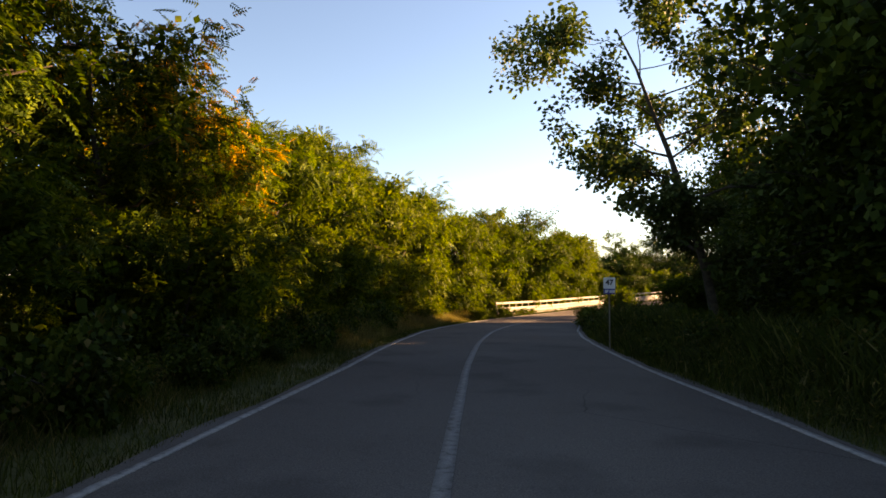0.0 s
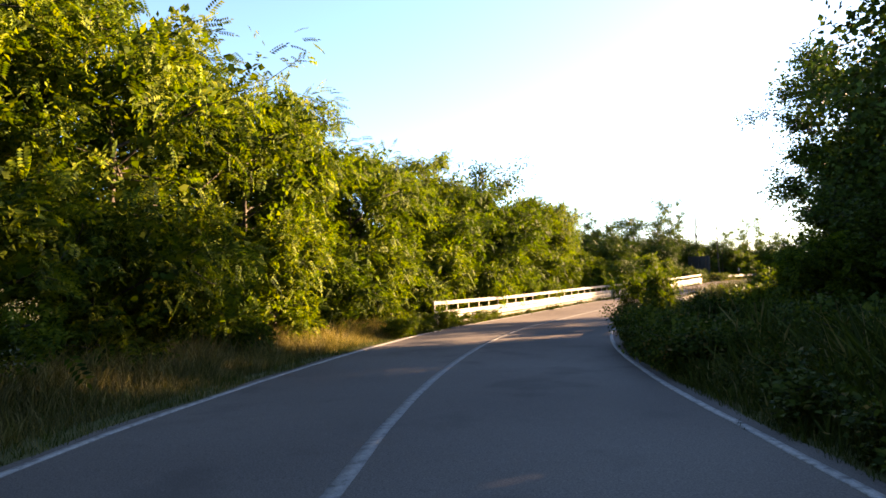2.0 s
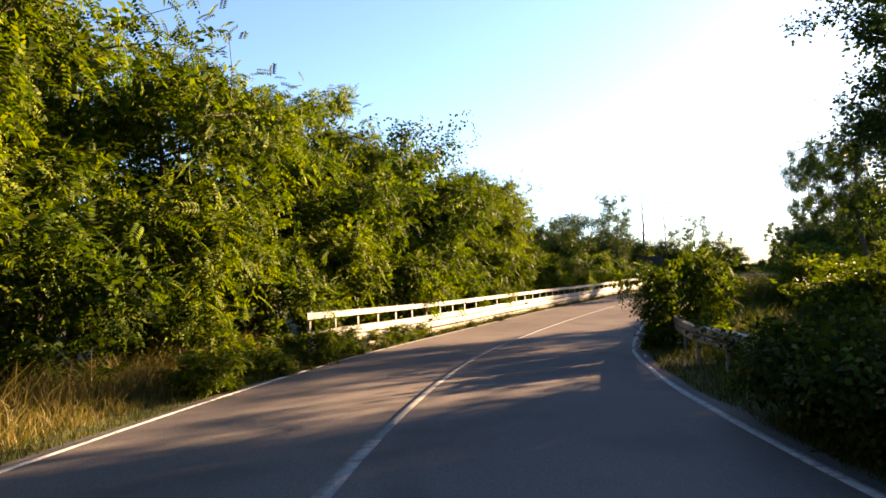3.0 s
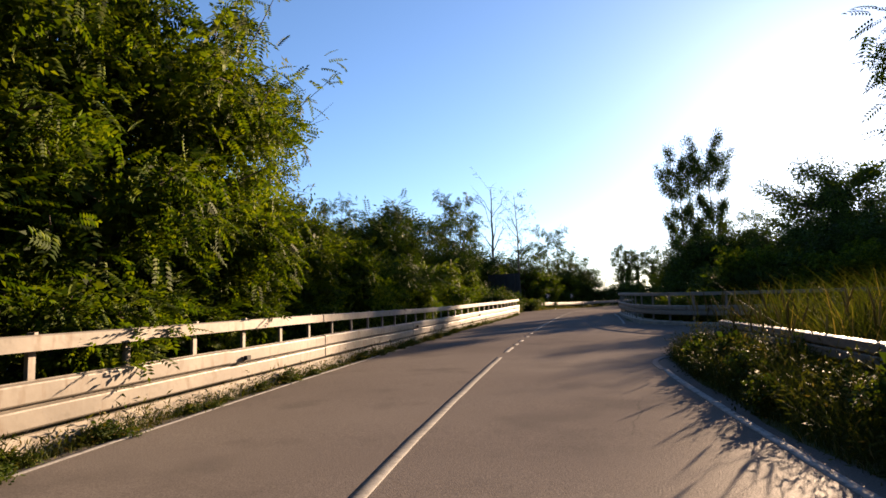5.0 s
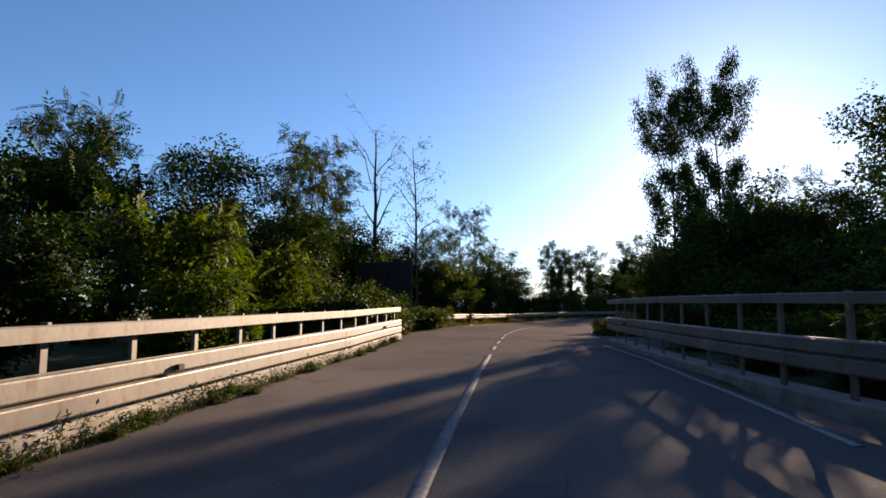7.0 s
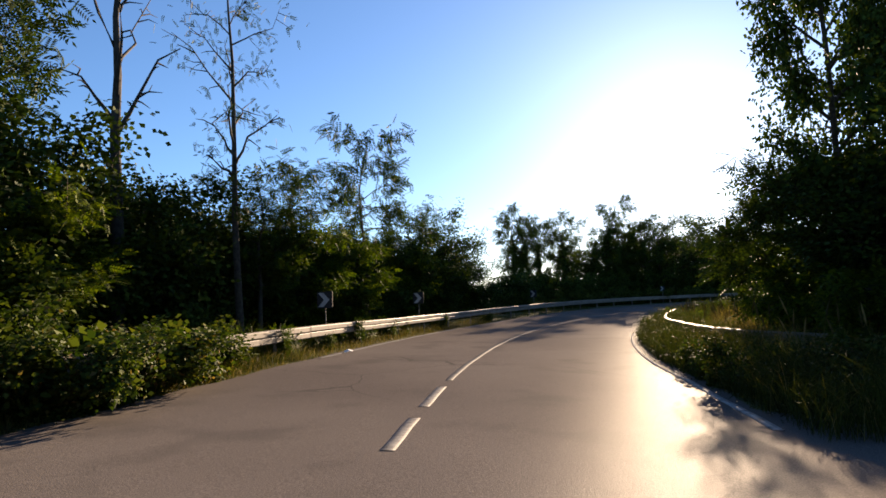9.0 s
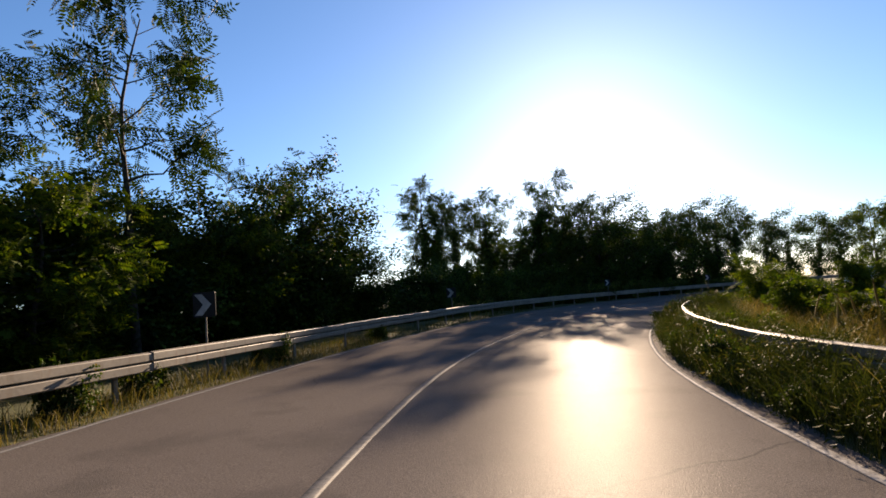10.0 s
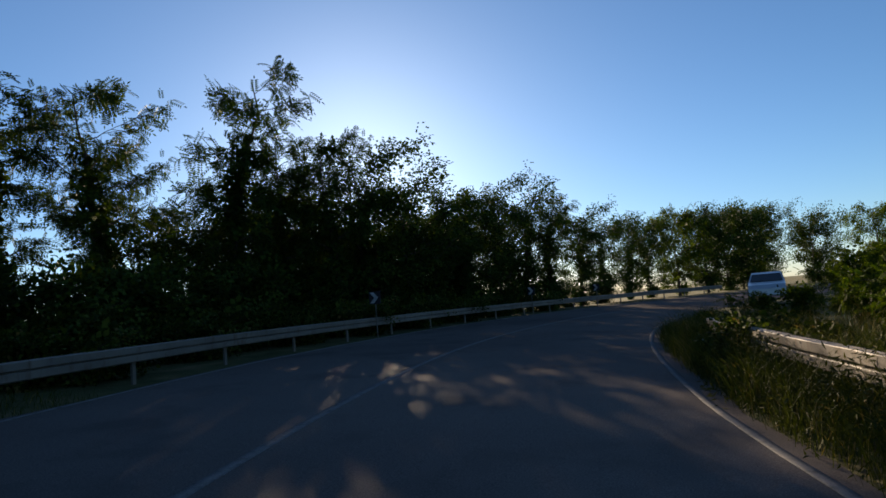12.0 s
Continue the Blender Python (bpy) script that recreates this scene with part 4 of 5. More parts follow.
for s, o, h, k in ((-3, -15, 10, "mid_a"), (8, -16, 9.5, "mid_a"), (17, -16, 9.0, "mid_b"), (26, -16.5, 10.4, "mid_a"), (36, -17, 10.4, "mid_a"), (45.9, -15.5, 10.5, "mid_a"), (50, -15, 9.8, "mid_a"), (55, -16, 7.0, "mid_b"), (66, -17.5, 9.6, "mid_a"), (65.6, -11.2, 10.6, "broad_a"), (61.5, -12.0, 9.9, "broad_b"), (74, -14, 8.0, "mid_b")):
    plant(k, s, o, h)
for s, o, h in ((3, -6.8, 2.6), (7.5, -7.2, 3.4), (12, -6.9, 3.0), (16.5, -7.4, 3.8), (20.5, -7.4, 3.0), (24.5, -7.6, 4.0), (28.5, -7.6, 3.4), (32.5, -7.9, 4.2), (36.0, -7.4, 3.2), (39.0, -7.8, 4.2), (42.5, -7.2, 3.4), (46.0, -7.3, 4.2), (49.5, -6.9, 3.4),
                (53.0, -7.2, 4.0), (56.5, -6.8, 3.2), (60.0, -6.9, 4.0), (63.5, -6.8, 3.4), (67.0, -6.9, 4.2), (70.5, -6.8, 3.6), (74.0, -6.7, 3.4), (77.5, -6.7, 3.0), (62, -6.2, 1.7), (65.5, -6.2, 1.8), (69, -6.2, 1.7), (72.5, -6.2, 1.8)):
    plant("shrub_a" if h > 3.3 else "shrub_b", s, o, h)
for s, h in ((45.5, 0.7), (47.3, 0.9), (49.2, 0.8), (51.0, 0.7), (43.5, 0.8), (52.8, 0.7), (54.6, 0.6)):
    plant("shrub_b", s, -5.2, h, wide=0.9)
for s, d, h in ((58.5, 0.9, 0.7), (60.5, 1.3, 0.9), (62.5, 0.9, 0.75), (64.6, 1.2, 0.9), (66.4, 0.9, 0.7), (68.3, 1.1, 0.85), (70.2, 0.9, 0.8), (71.8, 1.2, 0.9), (72.8, 2.2, 1.0)):
    plant("bush_b", s, float(right(s)) + d, h, wide=0.7)
plant("bare_a", 82.2, -11.4, 11.4)
plant("under", 82.2, -11.2, 6.2, wide=0.6)
plant("bare_b", 84.6, -12.4, 8.2)
plant("rusty", 12.4, -8.4, 7.6)
plant("rusty", 16.6, -8.8, 6.4)
plant("rusty", 6.5, -8.4, 9.5)

# behind the bridge rail and the outer bend on the left
for s, o, h, k in ((80, -9.5, 3.6, "shrub_a"), (86, -11.5, 5.6, "broad_b"), (122, -17, 6.4, "broad_b"), (128, -18, 6.4, "broad_a"), (133, -17.5, 6.0, "broad_b"), (118, -21, 7.0, "broad_b"), (82, -7.0, 3.4, "shrub_a"), (85.2, -8.6, 4.9, "heaven"), (87.0, -7.9, 6.1, "heaven"), (105.5, -17.3, 8.4, "heaven"), (102, -20, 7.6, "broad_b"), (95, -10.2, 3.6, "broad_b"), (91, -13.5, 4.6, "broad_b"), (100, -9.5, 4.2, "shrub_a"), (104, -8.6, 3.4, "shrub_a"), (88, -7.2, 2.2, "shrub_b"), (97.5, -7.0, 2.4, "shrub_b"),
                   (98, -17, 6.0, "broad_b"), (109.9, -22.7, 11.3, "thin_a"), (104, -19, 6.4, "broad_a"), (115.3, -17.1, 10.0, "broad_a"), (108.6, -15, 6.0, "broad_b"), (113.6, -11.6, 9.5, "thin_a"), (112, -11.5, 5.4, "broad_b"), (117.5, -13, 6.2, "broad_b"),
                   (120.5, -11.5, 4.2, "mid_b"), (127.6, -9.8, 6.6, "thin_b"), (130, -10.4, 4.6, "mid_b"), (126, -14, 5.6, "broad_b"), (136.2, -10.4, 10.8, "thin_a"), (134.0, -13.1, 8.6, "thin_b"), (133, -9.6, 4.2, "mid_b"),
                   (140, -11.2, 4.2, "mid_b"), (138, -14.5, 4.8, "mid_a"), (146.6, -15.1, 8.8, "thin_b"), (143.6, -10.4, 6.8, "open_a"), (141.0, -11.4, 5.6, "broad_b"), (144.5, -12.0, 4.5, "mid_b"), (151, -16.5, 4.0, "mid_a"), (149.2, -12.4, 4.4, "broad_b"), (146.4, -12.0, 5.4, "broad_b"), (142, -18, 6.4, "broad_b")):
    plant(k, s, o, h)
plant("bare_a", xy=(50.9, 113.6), height=16.5, wide=0.9)
plant("sparse", xy=(54.6, 114.0), height=14.2, wide=0.8)
plant("thin_a", 122.4, -15.6, 13.5)
for s, o, h in ((105.5, -6.6, 1.9), (108.5, -7.0, 2.3), (111.5, -7.1, 1.8), (114.5, -7.2, 1.5), (107, -8.8, 2.6), (112, -9.4, 2.4), (117, -8.6, 1.6), (113, -6.3, 1.2), (116.2, -6.0, 1.25), (117.5, -6.1, 1.2), (118.9, -6.2, 1.05), (115.5, -6.4, 1.3), (118, -6.5, 1.1), (120.5, -6.6, 0.9), (123, -6.7, 0.7), (110, -6.0, 1.2), (107, -5.8, 1.3), (128.5, -6.6, 0.6)):
    plant("bush_a" if h > 1.0 else "bush_b", s, o, h)

for x, y, h in ((48.5, 112.5, 7.0), (52.0, 116.0, 6.4), (56.5, 117.0, 5.4), (45.0, 112.0, 7.2), (60.5, 119.5, 5.0)):
    plant("broad_a" if h > 7.0 else "broad_b", xy=(x, y), height=h)
for s, h in ((118.5, 0.95), (120.2, 0.8), (122.4, 0.95), (124.8, 0.7), (127.4, 0.9), (130.6, 0.85), (132.2, 0.7), (136.5, 0.8), (143.0, 0.7)):
    plant("heaven_young" if h > 0.9 else "bush_b", s, float(left(s)) - 0.95, h, wide=0.55)
# low undergrowth in the shade behind the outer rail
for k, s in enumerate(np.arange(119, 204, 3.0)):
    plant("under", float(s), -11.4 - 1.2 * (k % 2) - (3.0 if s > 160 else 0.0), (2.9 if s < 146 else 1.7) + 0.4 * (k % 3))
for s, o, h in ((155, -13.5, 2.2), (159, -14.5, 2.2), (125, -21, 7.0), (131, -21, 6.5), (137, -20, 6.5), (148, -20, 6.0)):
    plant("broad_b", s, o, h)

# row of trees against the sun
for x, y, h, k in ((90.2, 135.3, 10.4, "ivy_a"), (93.5, 137.0, 9.6, "ivy_c"), (97.4, 134.2, 10.6, "ivy_b"), (94.6, 136.0, 9.6, "ivy_a"), (103.3, 134.1, 11.9, "ivy_c"), (99.8, 136.5, 9.0, "ivy_b"), (105.1, 133.0, 9.6, "ivy_a"), (106.5, 130.8, 10.2, "ivy_b"),
                   (109.5, 131.5, 10.1, "open_a"), (112.5, 130.5, 9.2, "open_b"), (116.0, 131.0, 7.8, "open_a"), (119.5, 129.5, 8.6, "ivy_a"), (123.0, 129.8, 8.8, "open_b"), (127.0, 129.2, 10.4, "open_a"), (131.0, 128.0, 10.8, "open_b"), (134.5, 126.5, 9.6, "ivy_c"),
                   (140.0, 125.0, 9.4, "open_a"), (145.0, 123.5, 9.0, "open_b"), (150.5, 121.5, 9.4, "open_b"), (156.0, 119.5, 9.6, "open_a"), (162.0, 116.5, 10.8, "mid_a"), (168.0, 113.0, 11.4, "broad_a"), (175.0, 110.0, 12.0, "broad_b"),
                   (183.0, 107.5, 12.6, "broad_a"), (192.0, 106.0, 13.4, "mid_a"), (199.0, 102.0, 14.0, "broad_a"), (204.0, 94.0, 13.0, "broad_b"), (206.0, 84.0, 13.0, "mid_a"), (106, 140, 7.4, "broad_b"), (112, 139.4, 7.4, "broad_a"), (118, 138.6, 7.6, "broad_b"), (124, 137.6, 7.8, "broad_a"), (130.5, 136.6, 8.4, "broad_b"), (137, 135, 8.6, "broad_a"), (103.5, 137.0, 7.5, "ivy_b"), (110, 136, 9.0, "broad_b"), (119, 135, 8.2, "open_a"), (128, 134, 8.8, "open_b"), (138, 131, 9.3, "open_a")):
    plant(k, xy=(x, y), height=h)
for x, y, h in ((100.5, 129.2, 1.6), (104.5, 128.8, 1.8), (108.5, 128.2, 1.7), (113, 127.6, 1.6), (118, 126.8, 1.6), (123, 125.4, 1.7), (96, 129.4, 1.8), (91, 128.6, 1.7), (93.5, 130.5, 2.2), (88, 129.8, 2.0), (85, 128.2, 1.8), (98, 131, 2.2), (102.5, 130.5, 2.0), (106.5, 130, 2.0), (82, 128, 2.0), (111, 129, 2.0), (116, 128.5, 2.0)):
    plant("bush_a", xy=(x, y), height=h)
plant("shrub_b", xy=(95.0, 112.6), height=1.6, wide=0.8)
plant("shrub_b", xy=(104.0, 111.0), height=2.2, wide=0.9)
plant("shrub_b", xy=(109.0, 110.6), height=1.9, wide=0.8)

for x, y, h in ((84, 129.6, 3.6), (88, 131.2, 3.8), (92, 132.4, 3.6), (96, 132.8, 3.8), (101, 132.2, 3.6), (107, 132.6, 3.9), (111, 132.4, 3.7), (115.5, 132.0, 3.6), (120, 131.4, 3.6)):
    plant("under", xy=(x, y), height=h)

# right side: dark wood at the start
plant("poplar", 21.0, 6.7, 12.5, turn=float(heading(21.0)) - 90 + 4, wide=0.95)
for s, o, h, k in ((-9, 9.5, 10, "broad_a"), (-3, 12, 11, "broad_a"), (3, 9.6, 10.5, "broad_b"), (8, 11.0, 11.5, "broad_a"), (12.5, 9.2, 10.0, "broad_b"), (16.5, 11.5, 10.0, "broad_a"), (21.5, 11.5, 8.5, "broad_b"), (24.5, 12.0, 8.0, "broad_a"), (14, 9.6, 10.5, "broad_b"), (9.5, 8.2, 9.5, "broad_b"), (18.5, 11.4, 9.5, "broad_a"), (27.5, 14.0, 9.5, "broad_b"),
                   (16, 13.5, 9.5, "broad_a"), (-6, 17, 10, "broad_a"), (5, 17, 9, "broad_a"), (14, 17, 8.5, "broad_a"), (22, 17, 8.0, "broad_a"), (28, 18, 7.0, "broad_a"), (18, 15, 8.5, "broad_a"), (11, 14, 9.5, "broad_a"), (30, 14.5, 8.0, "broad_b"), (-16, 11, 11, "broad_a"), (-22, 13, 11, "broad_b"),
                   (36.5, 11.5, 4.6, "broad_b"), (41.0, 11.0, 4.8, "broad_b"), (41.0, 8.6, 3.2, "shrub_a"), (43.8, 9.4, 3.4, "shrub_a"), (38.2, 7.4, 1.3, "shrub_b"), (46.5, 13, 5.4, "broad_b"), (52, 16, 6.0, "mid_b"), (34, 19, 7.0, "broad_b"), (45, 20, 6.0, "mid_a")):
    plant(k, s, o, h)
for s, o, h in ((4, 5.6, 0.9), (7.5, 6.1, 1.1), (11, 5.6, 1.0), (14.5, 5.4, 1.2), (18.5, 5.0, 1.2), (21.5, 4.6, 0.8), (24, 4.3, 0.8), (26.5, 4.6, 0.9), (28.5, 4.0, 0.9), (33, 3.9, 1.0), (31.5, 6.6, 1.3), (35.5, 6.8, 1.6), (24.5, 6.5, 1.0), (39.5, 5.8, 1.3), (14, 7.6, 1.2)):
    plant("bush_a" if h > 1.25 else "bush_b", s, o, h)
for s, o, h in ((33.0, 3.7, 1.1), (34.6, 3.6, 1.2), (36.0, 3.6, 1.2), (37.3, 3.45, 1.25), (38.6, 3.4, 1.2), (39.8, 3.4, 1.25), (40.9, 3.6, 1.2), (41.2, 4.8, 1.4), (36.6, 5.6, 1.4), (39.2, 5.4, 1.6), (41.2, 5.8, 1.5)):
    plant("bush_a", s, o, h, wide=0.8)
for s, o, h in ((51.0, 3.3, 2.5), (52.6, 3.5, 2.2), (55.5, 7.6, 1.3)):
    plant("shrub_b", s, o, h, wide=0.75)
for s, o, h, k in ((64, 9.5, 2.6, "shrub_b"), (68.5, 10.5, 2.8, "shrub_b"), (60, 10, 2.2, "shrub_b"), (57, 8.5, 2.0, "shrub_b"), (71, 14, 3.2, "shrub_a"), (66, 15, 3.0, "shrub_a"), (58, 15, 4.0, "shrub_a")):
    plant(k, s, o, h)

for k, s in enumerate(np.arange(3.0, 39.5, 3.9)):
    plant("bush_b", float(s), float(right(s)) + 0.85 + 0.75 * (k % 3), 0.6 + 0.2 * (k % 3) + 0.08 * math.sin(3.1 * s), wide=0.8)
for k, s in enumerate(np.arange(3.0, 27.0, 1.6)):
    plant("bush_b" if k % 3 else "bush_a", float(s), float(left(s)) - 1.7 - 0.5 * (k % 2), 0.7 + 0.35 * (k % 3), wide=0.7)

# the broad ones stand mostly out of view, added to shade road and left bank
for x, y, h, k in ((24.6, 48.6, 13.5, "tall"), (24.9, 45.2, 10.8, "broad_a"), (22.9, 41.6, 10.2, "broad_a"), (28.6, 49.8, 10.6, "broad_b"), (27.0, 50.5, 11.0, "thin_b"), (36.0, 63.0, 12.5, "thin_b"), (38.6, 65.2, 11.0, "thin_a"), (19.8, 35.4, 12.5, "broad_a"), (23.2, 39.6, 12.5, "broad_b"), (21.4, 37.6, 11.5, "broad_a"), (26.0, 43.0, 10.5, "locust_c"), (22.5, 33.5, 9.0, "broad_b"), (16.0, 25.6, 6.0, "broad_b")):
    plant(k, xy=(x, y), height=h)

# right side: wood behind the bridge rail
for s, o, h, k in ((91.0, 8.2, 1.7, "shrub_b"), (92.6, 6.9, 1.5, "shrub_b"), (95.0, 5.9, 1.4, "shrub_b"), (90.2, 10.8, 1.8, "shrub_b"), (91.0, 12.8, 3.4, "shrub_a"), (92.0, 15.5, 3.8, "shrub_a"), (92.5, 10.5, 2.6, "broad_b"), (95.5, 9.6, 2.9, "broad_b"), (99, 11.0, 2.9, "open_b"), (103.0, 11.4, 3.6, "broad_b"), (97, 15, 4.2, "open_a"), (96.5, 16, 5.6, "broad_b"), (104.5, 16, 6.0, "open_b"), (97, 20, 5.8, "mid_b"),
                   (100, 25, 6.8, "broad_a"), (100, 22, 9.0, "thin_a"), (110, 20, 7.8, "open_a"), (113, 15, 6.9, "open_b"), (117.5, 12.0, 6.6, "open_b"), (121.5, 10.5, 6.0, "mid_b"), (121.0, 15, 8.0, "thin_b"), (129.1, 14.3, 8.6, "thin_b"), (117, 19, 8.2, "open_b"), (125, 24, 9.5, "broad_a"), (120, 28, 10.5, "broad_b"), (128.4, 7.6, 5.8, "heaven"), (123.2, 8.2, 5.0, "broad_b"), (126.2, 9.4, 5.6, "broad_b"), (133, 16, 7.0, "mid_b"), (137, 20, 7.5, "mid_b"), (80, 26, 8, "mid_b"), (72, 30, 7, "mid_b"), (62, 28, 7, "mid_a")):
    plant(k, s, o, h)
plant("tall", xy=(65.0, 99.6), height=16.4, wide=0.58)
plant("tall", xy=(67.2, 98.0), height=17.6, wide=0.54)
for x, y, h in ((63.2, 86.0, 10.6), (66.4, 85.0, 12.2), (71.5, 86.5, 13.0)):
    plant("open_a" if h > 12 else "open_b", xy=(x, y), height=h)
plant("thin_b", xy=(65.5, 93.5), height=9.6)
for s, o, h, k in ((116.5, 9.8, 7.2, "broad_b"), (119.2, 9.4, 6.4, "broad_b"), (122.8, 12.4, 7.2, "broad_a"), (115.0, 13.0, 6.6, "open_a"), (126.0, 13.0, 7.4, "broad_a"), (112.5, 12.5, 4.4, "under"), (109.0, 13.5, 4.6, "under"), (105.0, 10.6, 3.4, "under"),
                   (101.0, 9.2, 2.6, "under"), (97.0, 8.8, 2.3, "under"), (94.0, 11.8, 3.4, "under"), (103.0, 7.6, 2.2, "under"), (99.0, 13.0, 3.6, "under"), (107.5, 8.6, 3.4, "under")):
    plant(k, s, o, h)
for s, o, h in ((97.5, 5.4, 1.2), (99.5, 6.0, 1.3), (103.0, 5.6, 1.7), (106.0, 6.2, 1.5)):
    plant("shrub_b" if h > 1.75 else "bush_a", s, o, h)
# inner bend
for s, o, h, k in ((118.0, 5.2, 1.0, "bush_b"), (121.5, 6.4, 2.2, "shrub_b"), (125.5, 7.0, 2.4, "shrub_b"), (129.5, 8.2, 1.0, "bush_b"), (134.5, 8.4, 1.0, "bush_b"), (139.5, 9.0, 1.3, "shrub_b"), (144, 8.2, 1.3, "shrub_b"), (149.0, 7.4, 1.6, "shrub_b"), (154.0, 7.2, 1.3, "shrub_b"), (158.0, 6.4, 1.2, "shrub_b"), (140, 13, 1.6, "shrub_b"), (149, 12, 2.0, "shrub_b"),
                   (151.6, 3.8, 1.1, "heaven_young"), (138.6, 4.4, 1.0, "heaven_young"), (161.2, 3.6, 1.0, "bush_b"), (163.5, 3.8, 0.9, "bush_b"), (166.5, 4.0, 0.9, "bush_b"), (158.5, 13, 2.4, "shrub_b"), (152, 17, 6.0, "mid_b"), (143, 20, 6.5, "mid_b"), (157.8, 5.4, 2.6, "heaven_young"), (172, 5.5, 1.3, "shrub_b"), (178, 13, 3.0, "shrub_a")):
    plant(k, s, o, h)


# ---- grass ----
def grass(name, label, n, s0, s1, inner, depth, height, mat, seed, bias=1.5, broad=0.0045, edge=0.35):
    """Blades strewn over a strip: inner gives its near edge, depth its signed width."""
    rnd = np.random.RandomState(seed)
    s = rnd.uniform(s0, s1, n)
    u = rnd.uniform(0, 1, n) ** bias
    tuft = 0.5 + 0.5 * np.sin(s * 1.9 + 3 * np.sin(s * 0.37)) * np.sin(u * 9 + s * 0.8)
    o = inner(s) + depth * u + rnd.normal(0, 0.04, n)
    h = height * (edge + (1 - edge) * np.clip(u * 2.5, 0, 1)) * rnd.uniform(0.45, 1.15, n) * (0.6 + 0.55 * tuft)
    base = place(s, o, -0.06 - 0.12 * np.clip(np.abs(depth) * u - 2, 0, 4) / 4)
    a = rnd.uniform(0, 2*np.pi, n)
    w = broad * rnd.uniform(0.7, 1.6, n) * (0.6 + h)
    side = np.stack([np.cos(a), np.sin(a), np.zeros(n)], 1)
    b = rnd.uniform(0, 2*np.pi, n)
    bend = np.stack([np.cos(b), np.sin(b), np.zeros(n)], 1) * (h * rnd.uniform(0.15, 0.9, n))[:, None]
    up = np.array([0, 0, 1.0])
    midp = base + up * (h * 0.6)[:, None] + bend * 0.35
    tip = base + up * h[:, None] * 0.97 + bend
    v = np.stack([base - side * w[:, None], base + side * w[:, None], midp + side * w[:, None] * 0.8, midp - side * w[:, None] * 0.8, tip], 1).reshape(-1, 3)
    i = np.arange(n)[:, None] * 5
    f = np.concatenate([np.concatenate([i, i+1, i+2], 1), np.concatenate([i, i+2, i+3], 1), np.concatenate([i+3, i+2, i+4], 1)])
    return tagged(new(name, mesh(name, v, f, mat)), label, "grass", kind="stuff")


GREEN_LABEL, DRY_LABEL = "green roadside grass in uneven tufts", "tall dry yellow grass with seed heads"
grass("grass", GREEN_LABEL, 58500, -6, 46, lambda s: left(s) - 0.25, -3.6, 0.42, GRASS, 1)
grass("grass", GREEN_LABEL, 60000, -4, 41, lambda s: right(s) + 0.25, 3.2, 0.6, GRASS, 2, bias=1.2)
grass("reed_grass", "tall broad bladed grass hanging over the asphalt edge", 15000, 8, 36.5, lambda s: right(s) + 0.4, 3.4, 1.2, GRASS, 21, bias=0.9, broad=0.013)
grass("dry_grass", DRY_LABEL, 34000, 16, 48, lambda s: left(s) - 0.7, -2.8, 0.85, GRASS_DRY, 3)
grass("dry_grass", DRY_LABEL, 11250, -2, 18, lambda s: left(s) - 1.2, -2.6, 0.6, GRASS_DRY, 4)
grass("grass", GREEN_LABEL, 27000, 40, 74, lambda s: right(s) + 0.3, 3.0, 0.5, GRASS, 5)
grass("grass", GREEN_LABEL, 15750, 48, 76, lambda s: right(s) + 1.4, 6.0, 1.0, GRASS, 6)
grass("grass", GREEN_LABEL, 24000, 44, 107, lambda s: left(s) - 0.12, -0.3, 0.27, GRASS, 7, bias=1.0)
grass("grass", GREEN_LABEL, 12000, 103, 160, lambda s: left(s) - 0.2, -1.6, 0.38, GRASS, 8)
grass("grass", GREEN_LABEL, 80000, 115, 170, lambda s: right(s) + 0.25, 2.4, 0.9, GRASS, 9, bias=0.9, broad=0.0026, edge=0.7)
grass("dry_grass", DRY_LABEL, 24000, 116, 168, lambda s: right(s) + 1.0, 6.0, 0.9, GRASS_DRY, 10, broad=0.003)
grass("grass", GREEN_LABEL, 12000, 103.5, 123, lambda s: left(s) - 0.35, -2.0, 0.95, GRASS, 12, bias=1.2)
grass("dry_grass", DRY_LABEL, 3000, 62, 74.5, lambda s: right(s) + 0.9, 3.2, 1.0, GRASS_DRY, 13, bias=1.0, broad=0.003)
grass("reed_grass", "tall rank grass behind the end of the rail", 13000, 64, 74.2, lambda s: right(s) + 2.0, 4.0, 1.75, GRASS, 16, bias=1.0, broad=0.004, edge=0.8)
grass("grass", GREEN_LABEL, 24000, 56, 74, lambda s: right(s) + 0.35, 1.8, 0.75, GRASS, 14, bias=0.9, broad=0.0026, edge=0.7)
grass("dry_grass", DRY_LABEL, 8000, 117, 128, lambda s: right(s) + 0.5, 3.2, 0.95, GRASS_DRY, 15, bias=1.0, broad=0.003)
grass("dry_grass", DRY_LABEL, 9000, 106, 142, lambda s: left(s) - 0.25, -0.9, 0.4, GRASS_DRY, 11)


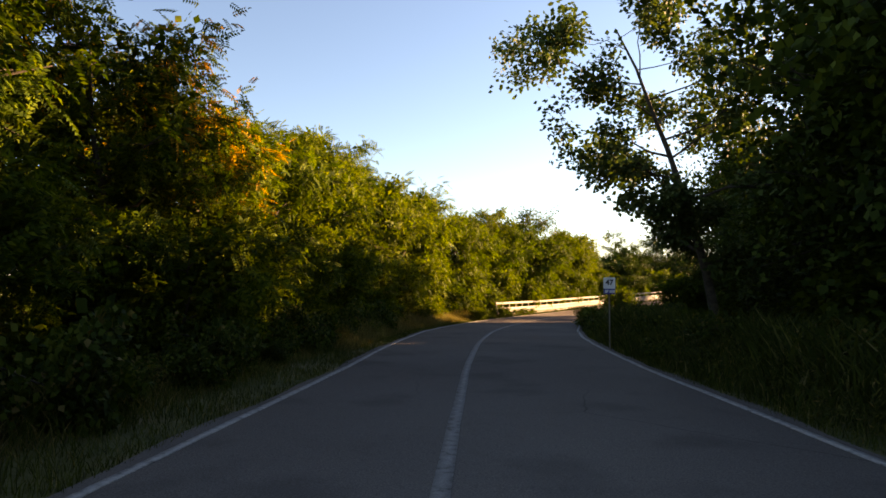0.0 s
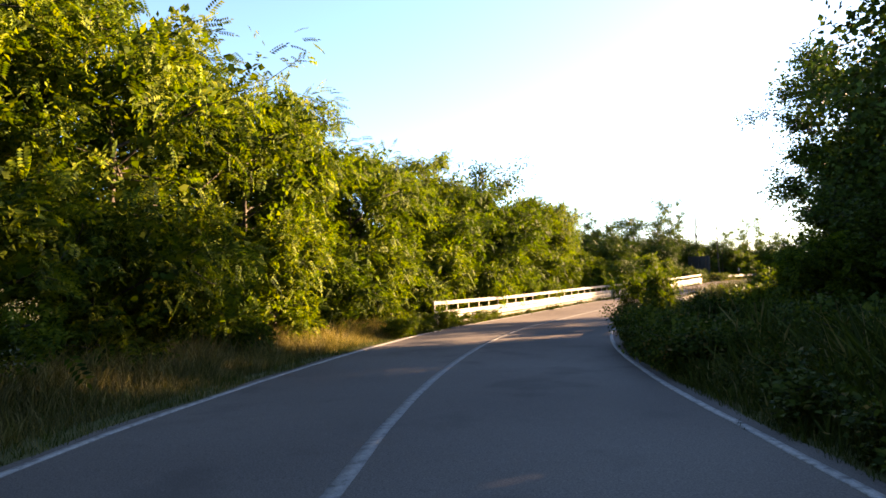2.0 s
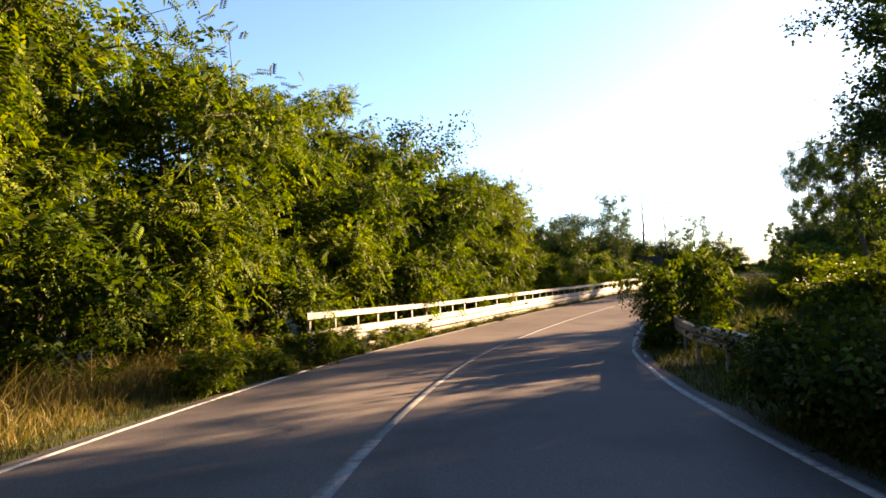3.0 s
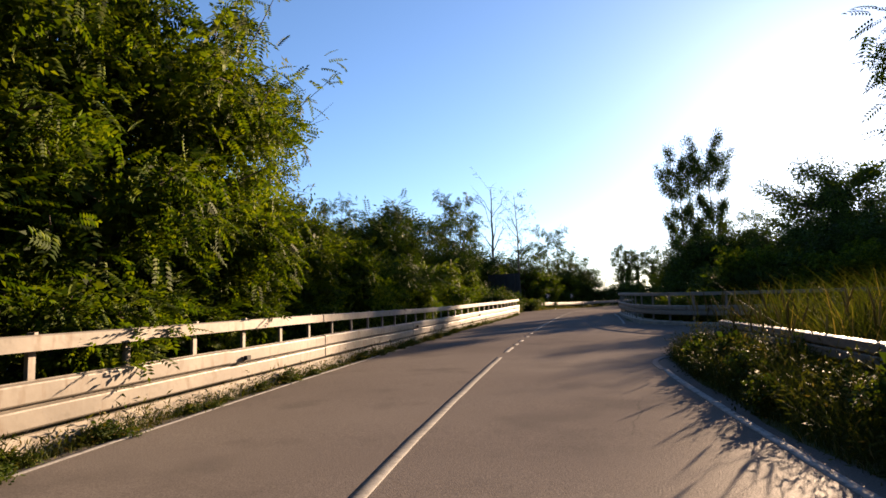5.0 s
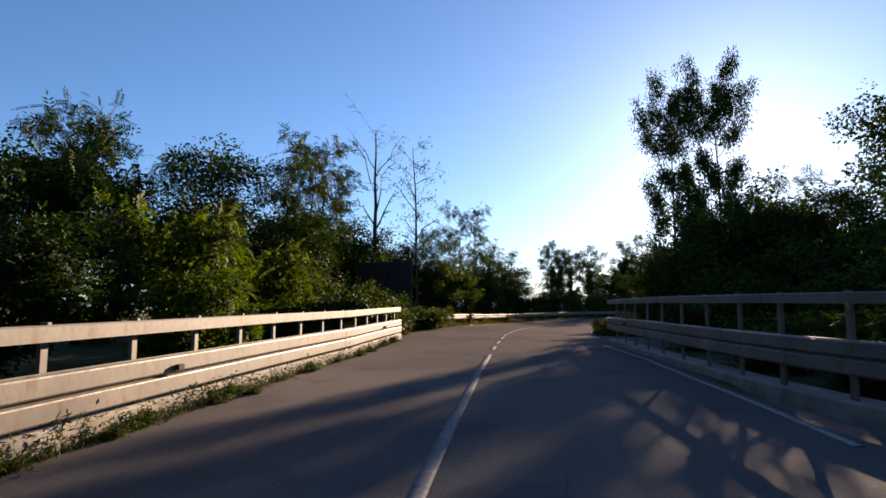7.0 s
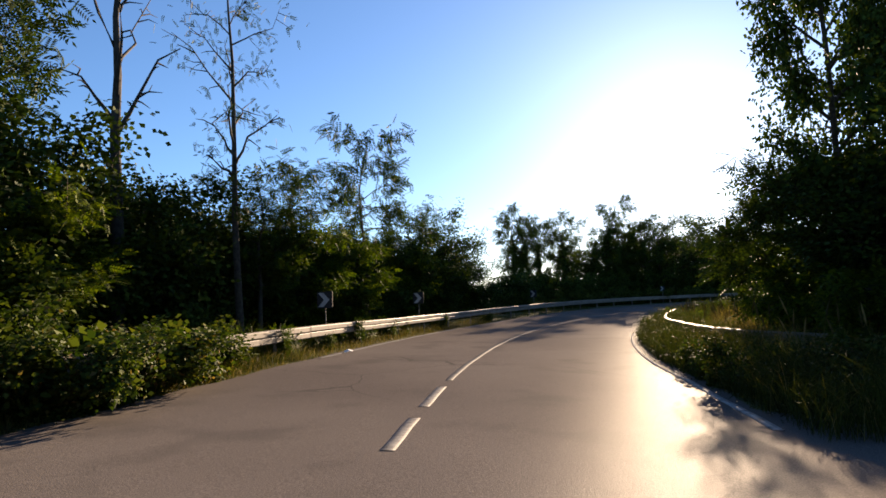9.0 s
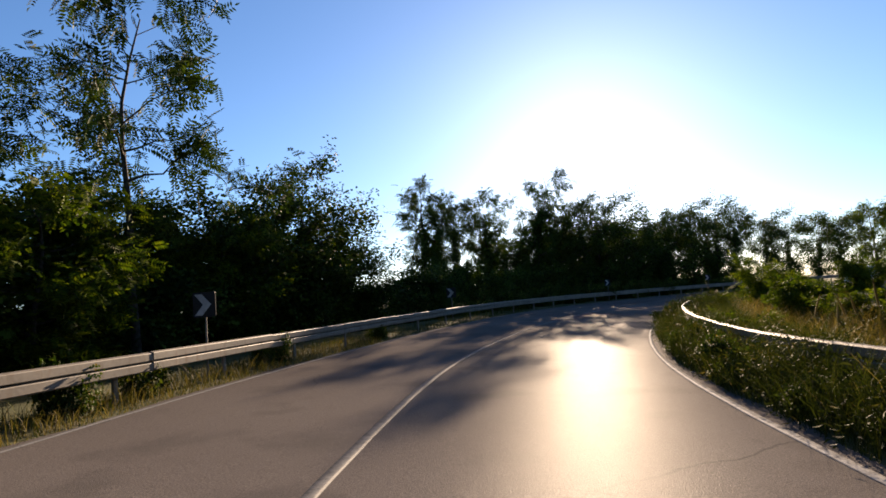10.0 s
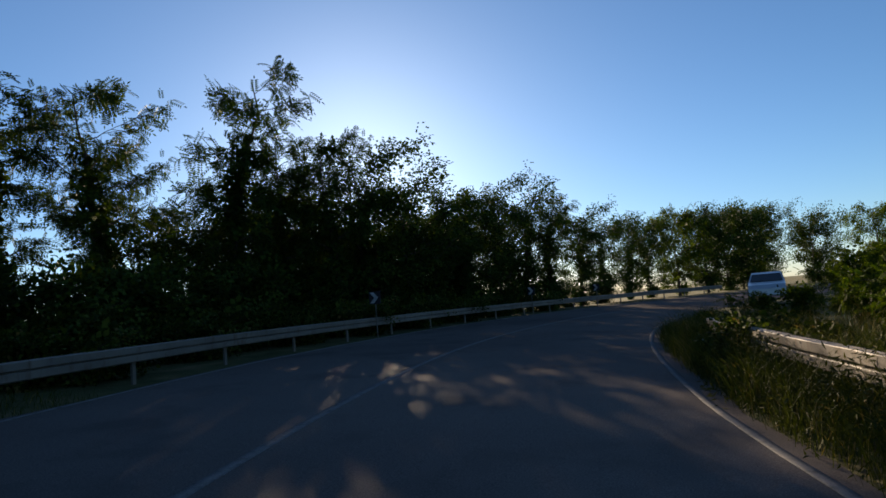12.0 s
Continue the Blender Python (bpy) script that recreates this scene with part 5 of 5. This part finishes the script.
def plumes(label, n, s0, s1, inner, depth, height, seed):
    """Dry stalks with narrow feathery heads, strewn over a strip."""
    rnd = np.random.RandomState(seed)
    pieces = []
    for s, u, h in zip(rnd.uniform(s0, s1, n), rnd.uniform(0, 1, n), height * rnd.uniform(0.75, 1.15, n)):
        foot = place(s, float(inner(s)) + depth * u, -0.08)
        a, tip = rnd.uniform(0, 6.28), rnd.uniform(0.05, 0.3) * h
        way = np.array([math.cos(a) * tip, math.sin(a) * tip, h])
        q = np.array([0.0, 0.5, 0.78])[:, None]
        pieces.append(tube(foot + q ** [1.8, 1.8, 1.0] * way, [0.005, 0.004, 0.003], 4))
        q = np.array([0.76, 0.83, 0.91, 1.0])[:, None]
        pieces.append(tube(foot + q ** [1.8, 1.8, 1.0] * way, [0.004, 0.017, 0.014, 0.002], 5))
    v, f = joined(pieces)
    return tagged(new("grass_plume", mesh("grass_plume", v, f, GRASS_DRY)), label, "grass", kind="stuff")


PLUME = "dry pale grass stalks with feathery seed heads"
plumes(PLUME, 150, 63, 77, lambda s: right(s) + 1.0, 2.6, 1.45, 61)
plumes(PLUME, 90, 116, 134, lambda s: right(s) + 1.6, 2.4, 1.4, 62)
plumes(PLUME, 50, 28, 41, lambda s: right(s) + 1.0, 3.0, 1.3, 63)



def weeds(label, n, s0, s1, inner, depth, height, seed, mat):
    """A tangle of small leaved weeds over a strip, tufted and uneven."""
    rnd = np.random.RandomState(seed)
    s, u = rnd.uniform(s0, s1, n), rnd.uniform(0, 1, n)
    tuft = 0.62 + 0.25 * np.sin(s * 2.3 + 2 * np.sin(s * 0.5)) + 0.2 * np.sin(s * 5.7 + u * 6)
    rise = np.clip(0.45 + 1.6 * u, 0, 1)
    h = height * tuft * rise * rnd.uniform(0, 1, n) ** 0.55
    p = place(s, inner(s) + depth * u + rnd.normal(0, 0.06, n), 0.0) + np.stack([0 * h, 0 * h, h - 0.05], 1)
    v, f = foliage(p, rnd.normal(0, 1, (n, 3)), FINE, rnd, (0.6, 1.3), 0.9)
    return tagged(new("verge_weeds", mesh("verge_weeds", v, f, mat)), label, "weeds", kind="stuff")


FINE = spray_broad(8, 0.085, 0.017, 0.2, RND)
WEED_LABEL = "tangled green roadside weeds with small leaves"
weeds(WEED_LABEL, 9000, 115.5, 160, lambda s: right(s) + 0.3, 1.5, 0.95, 71, WEEDS)
weeds(WEED_LABEL, 4500, 56, 74, lambda s: right(s) + 0.4, 1.2, 0.85, 72, WEEDS)
weeds(WEED_LABEL, 5500, 6, 41.5, lambda s: right(s) + 0.5, 2.2, 0.9, 73, WEEDS)
weeds("low green weeds along the foot of the rail", 3500, 46, 106, lambda s: left(s) - 0.17, -0.2, 0.26, 74, WEEDS)

# lit young locusts behind the corner rail
plant("shrub_a", 94.5, 9.6, 3.9, wide=0.9)
plant("shrub_a", 95.6, 11.2, 3.8, wide=0.9)
plant("bush_a", 90.2, 7.2, 1.1, wide=0.8)
# weeds along the kerb and in the inner bend
for s in np.arange(46, 106, 0.95):
    plant("bush_b", float(s + RND.uniform(-0.5, 0.5)), float(left(s)) - RND.uniform(0.2, 0.3), RND.uniform(0.12, 0.36), wide=RND.uniform(0.5, 0.8))
for s in np.arange(118, 154, 1.2):
    plant("bush_b", float(s + RND.uniform(-0.5, 0.5)), float(right(s)) + RND.uniform(0.55, 1.3), RND.uniform(0.5, 0.9), wide=RND.uniform(0.6, 0.8))
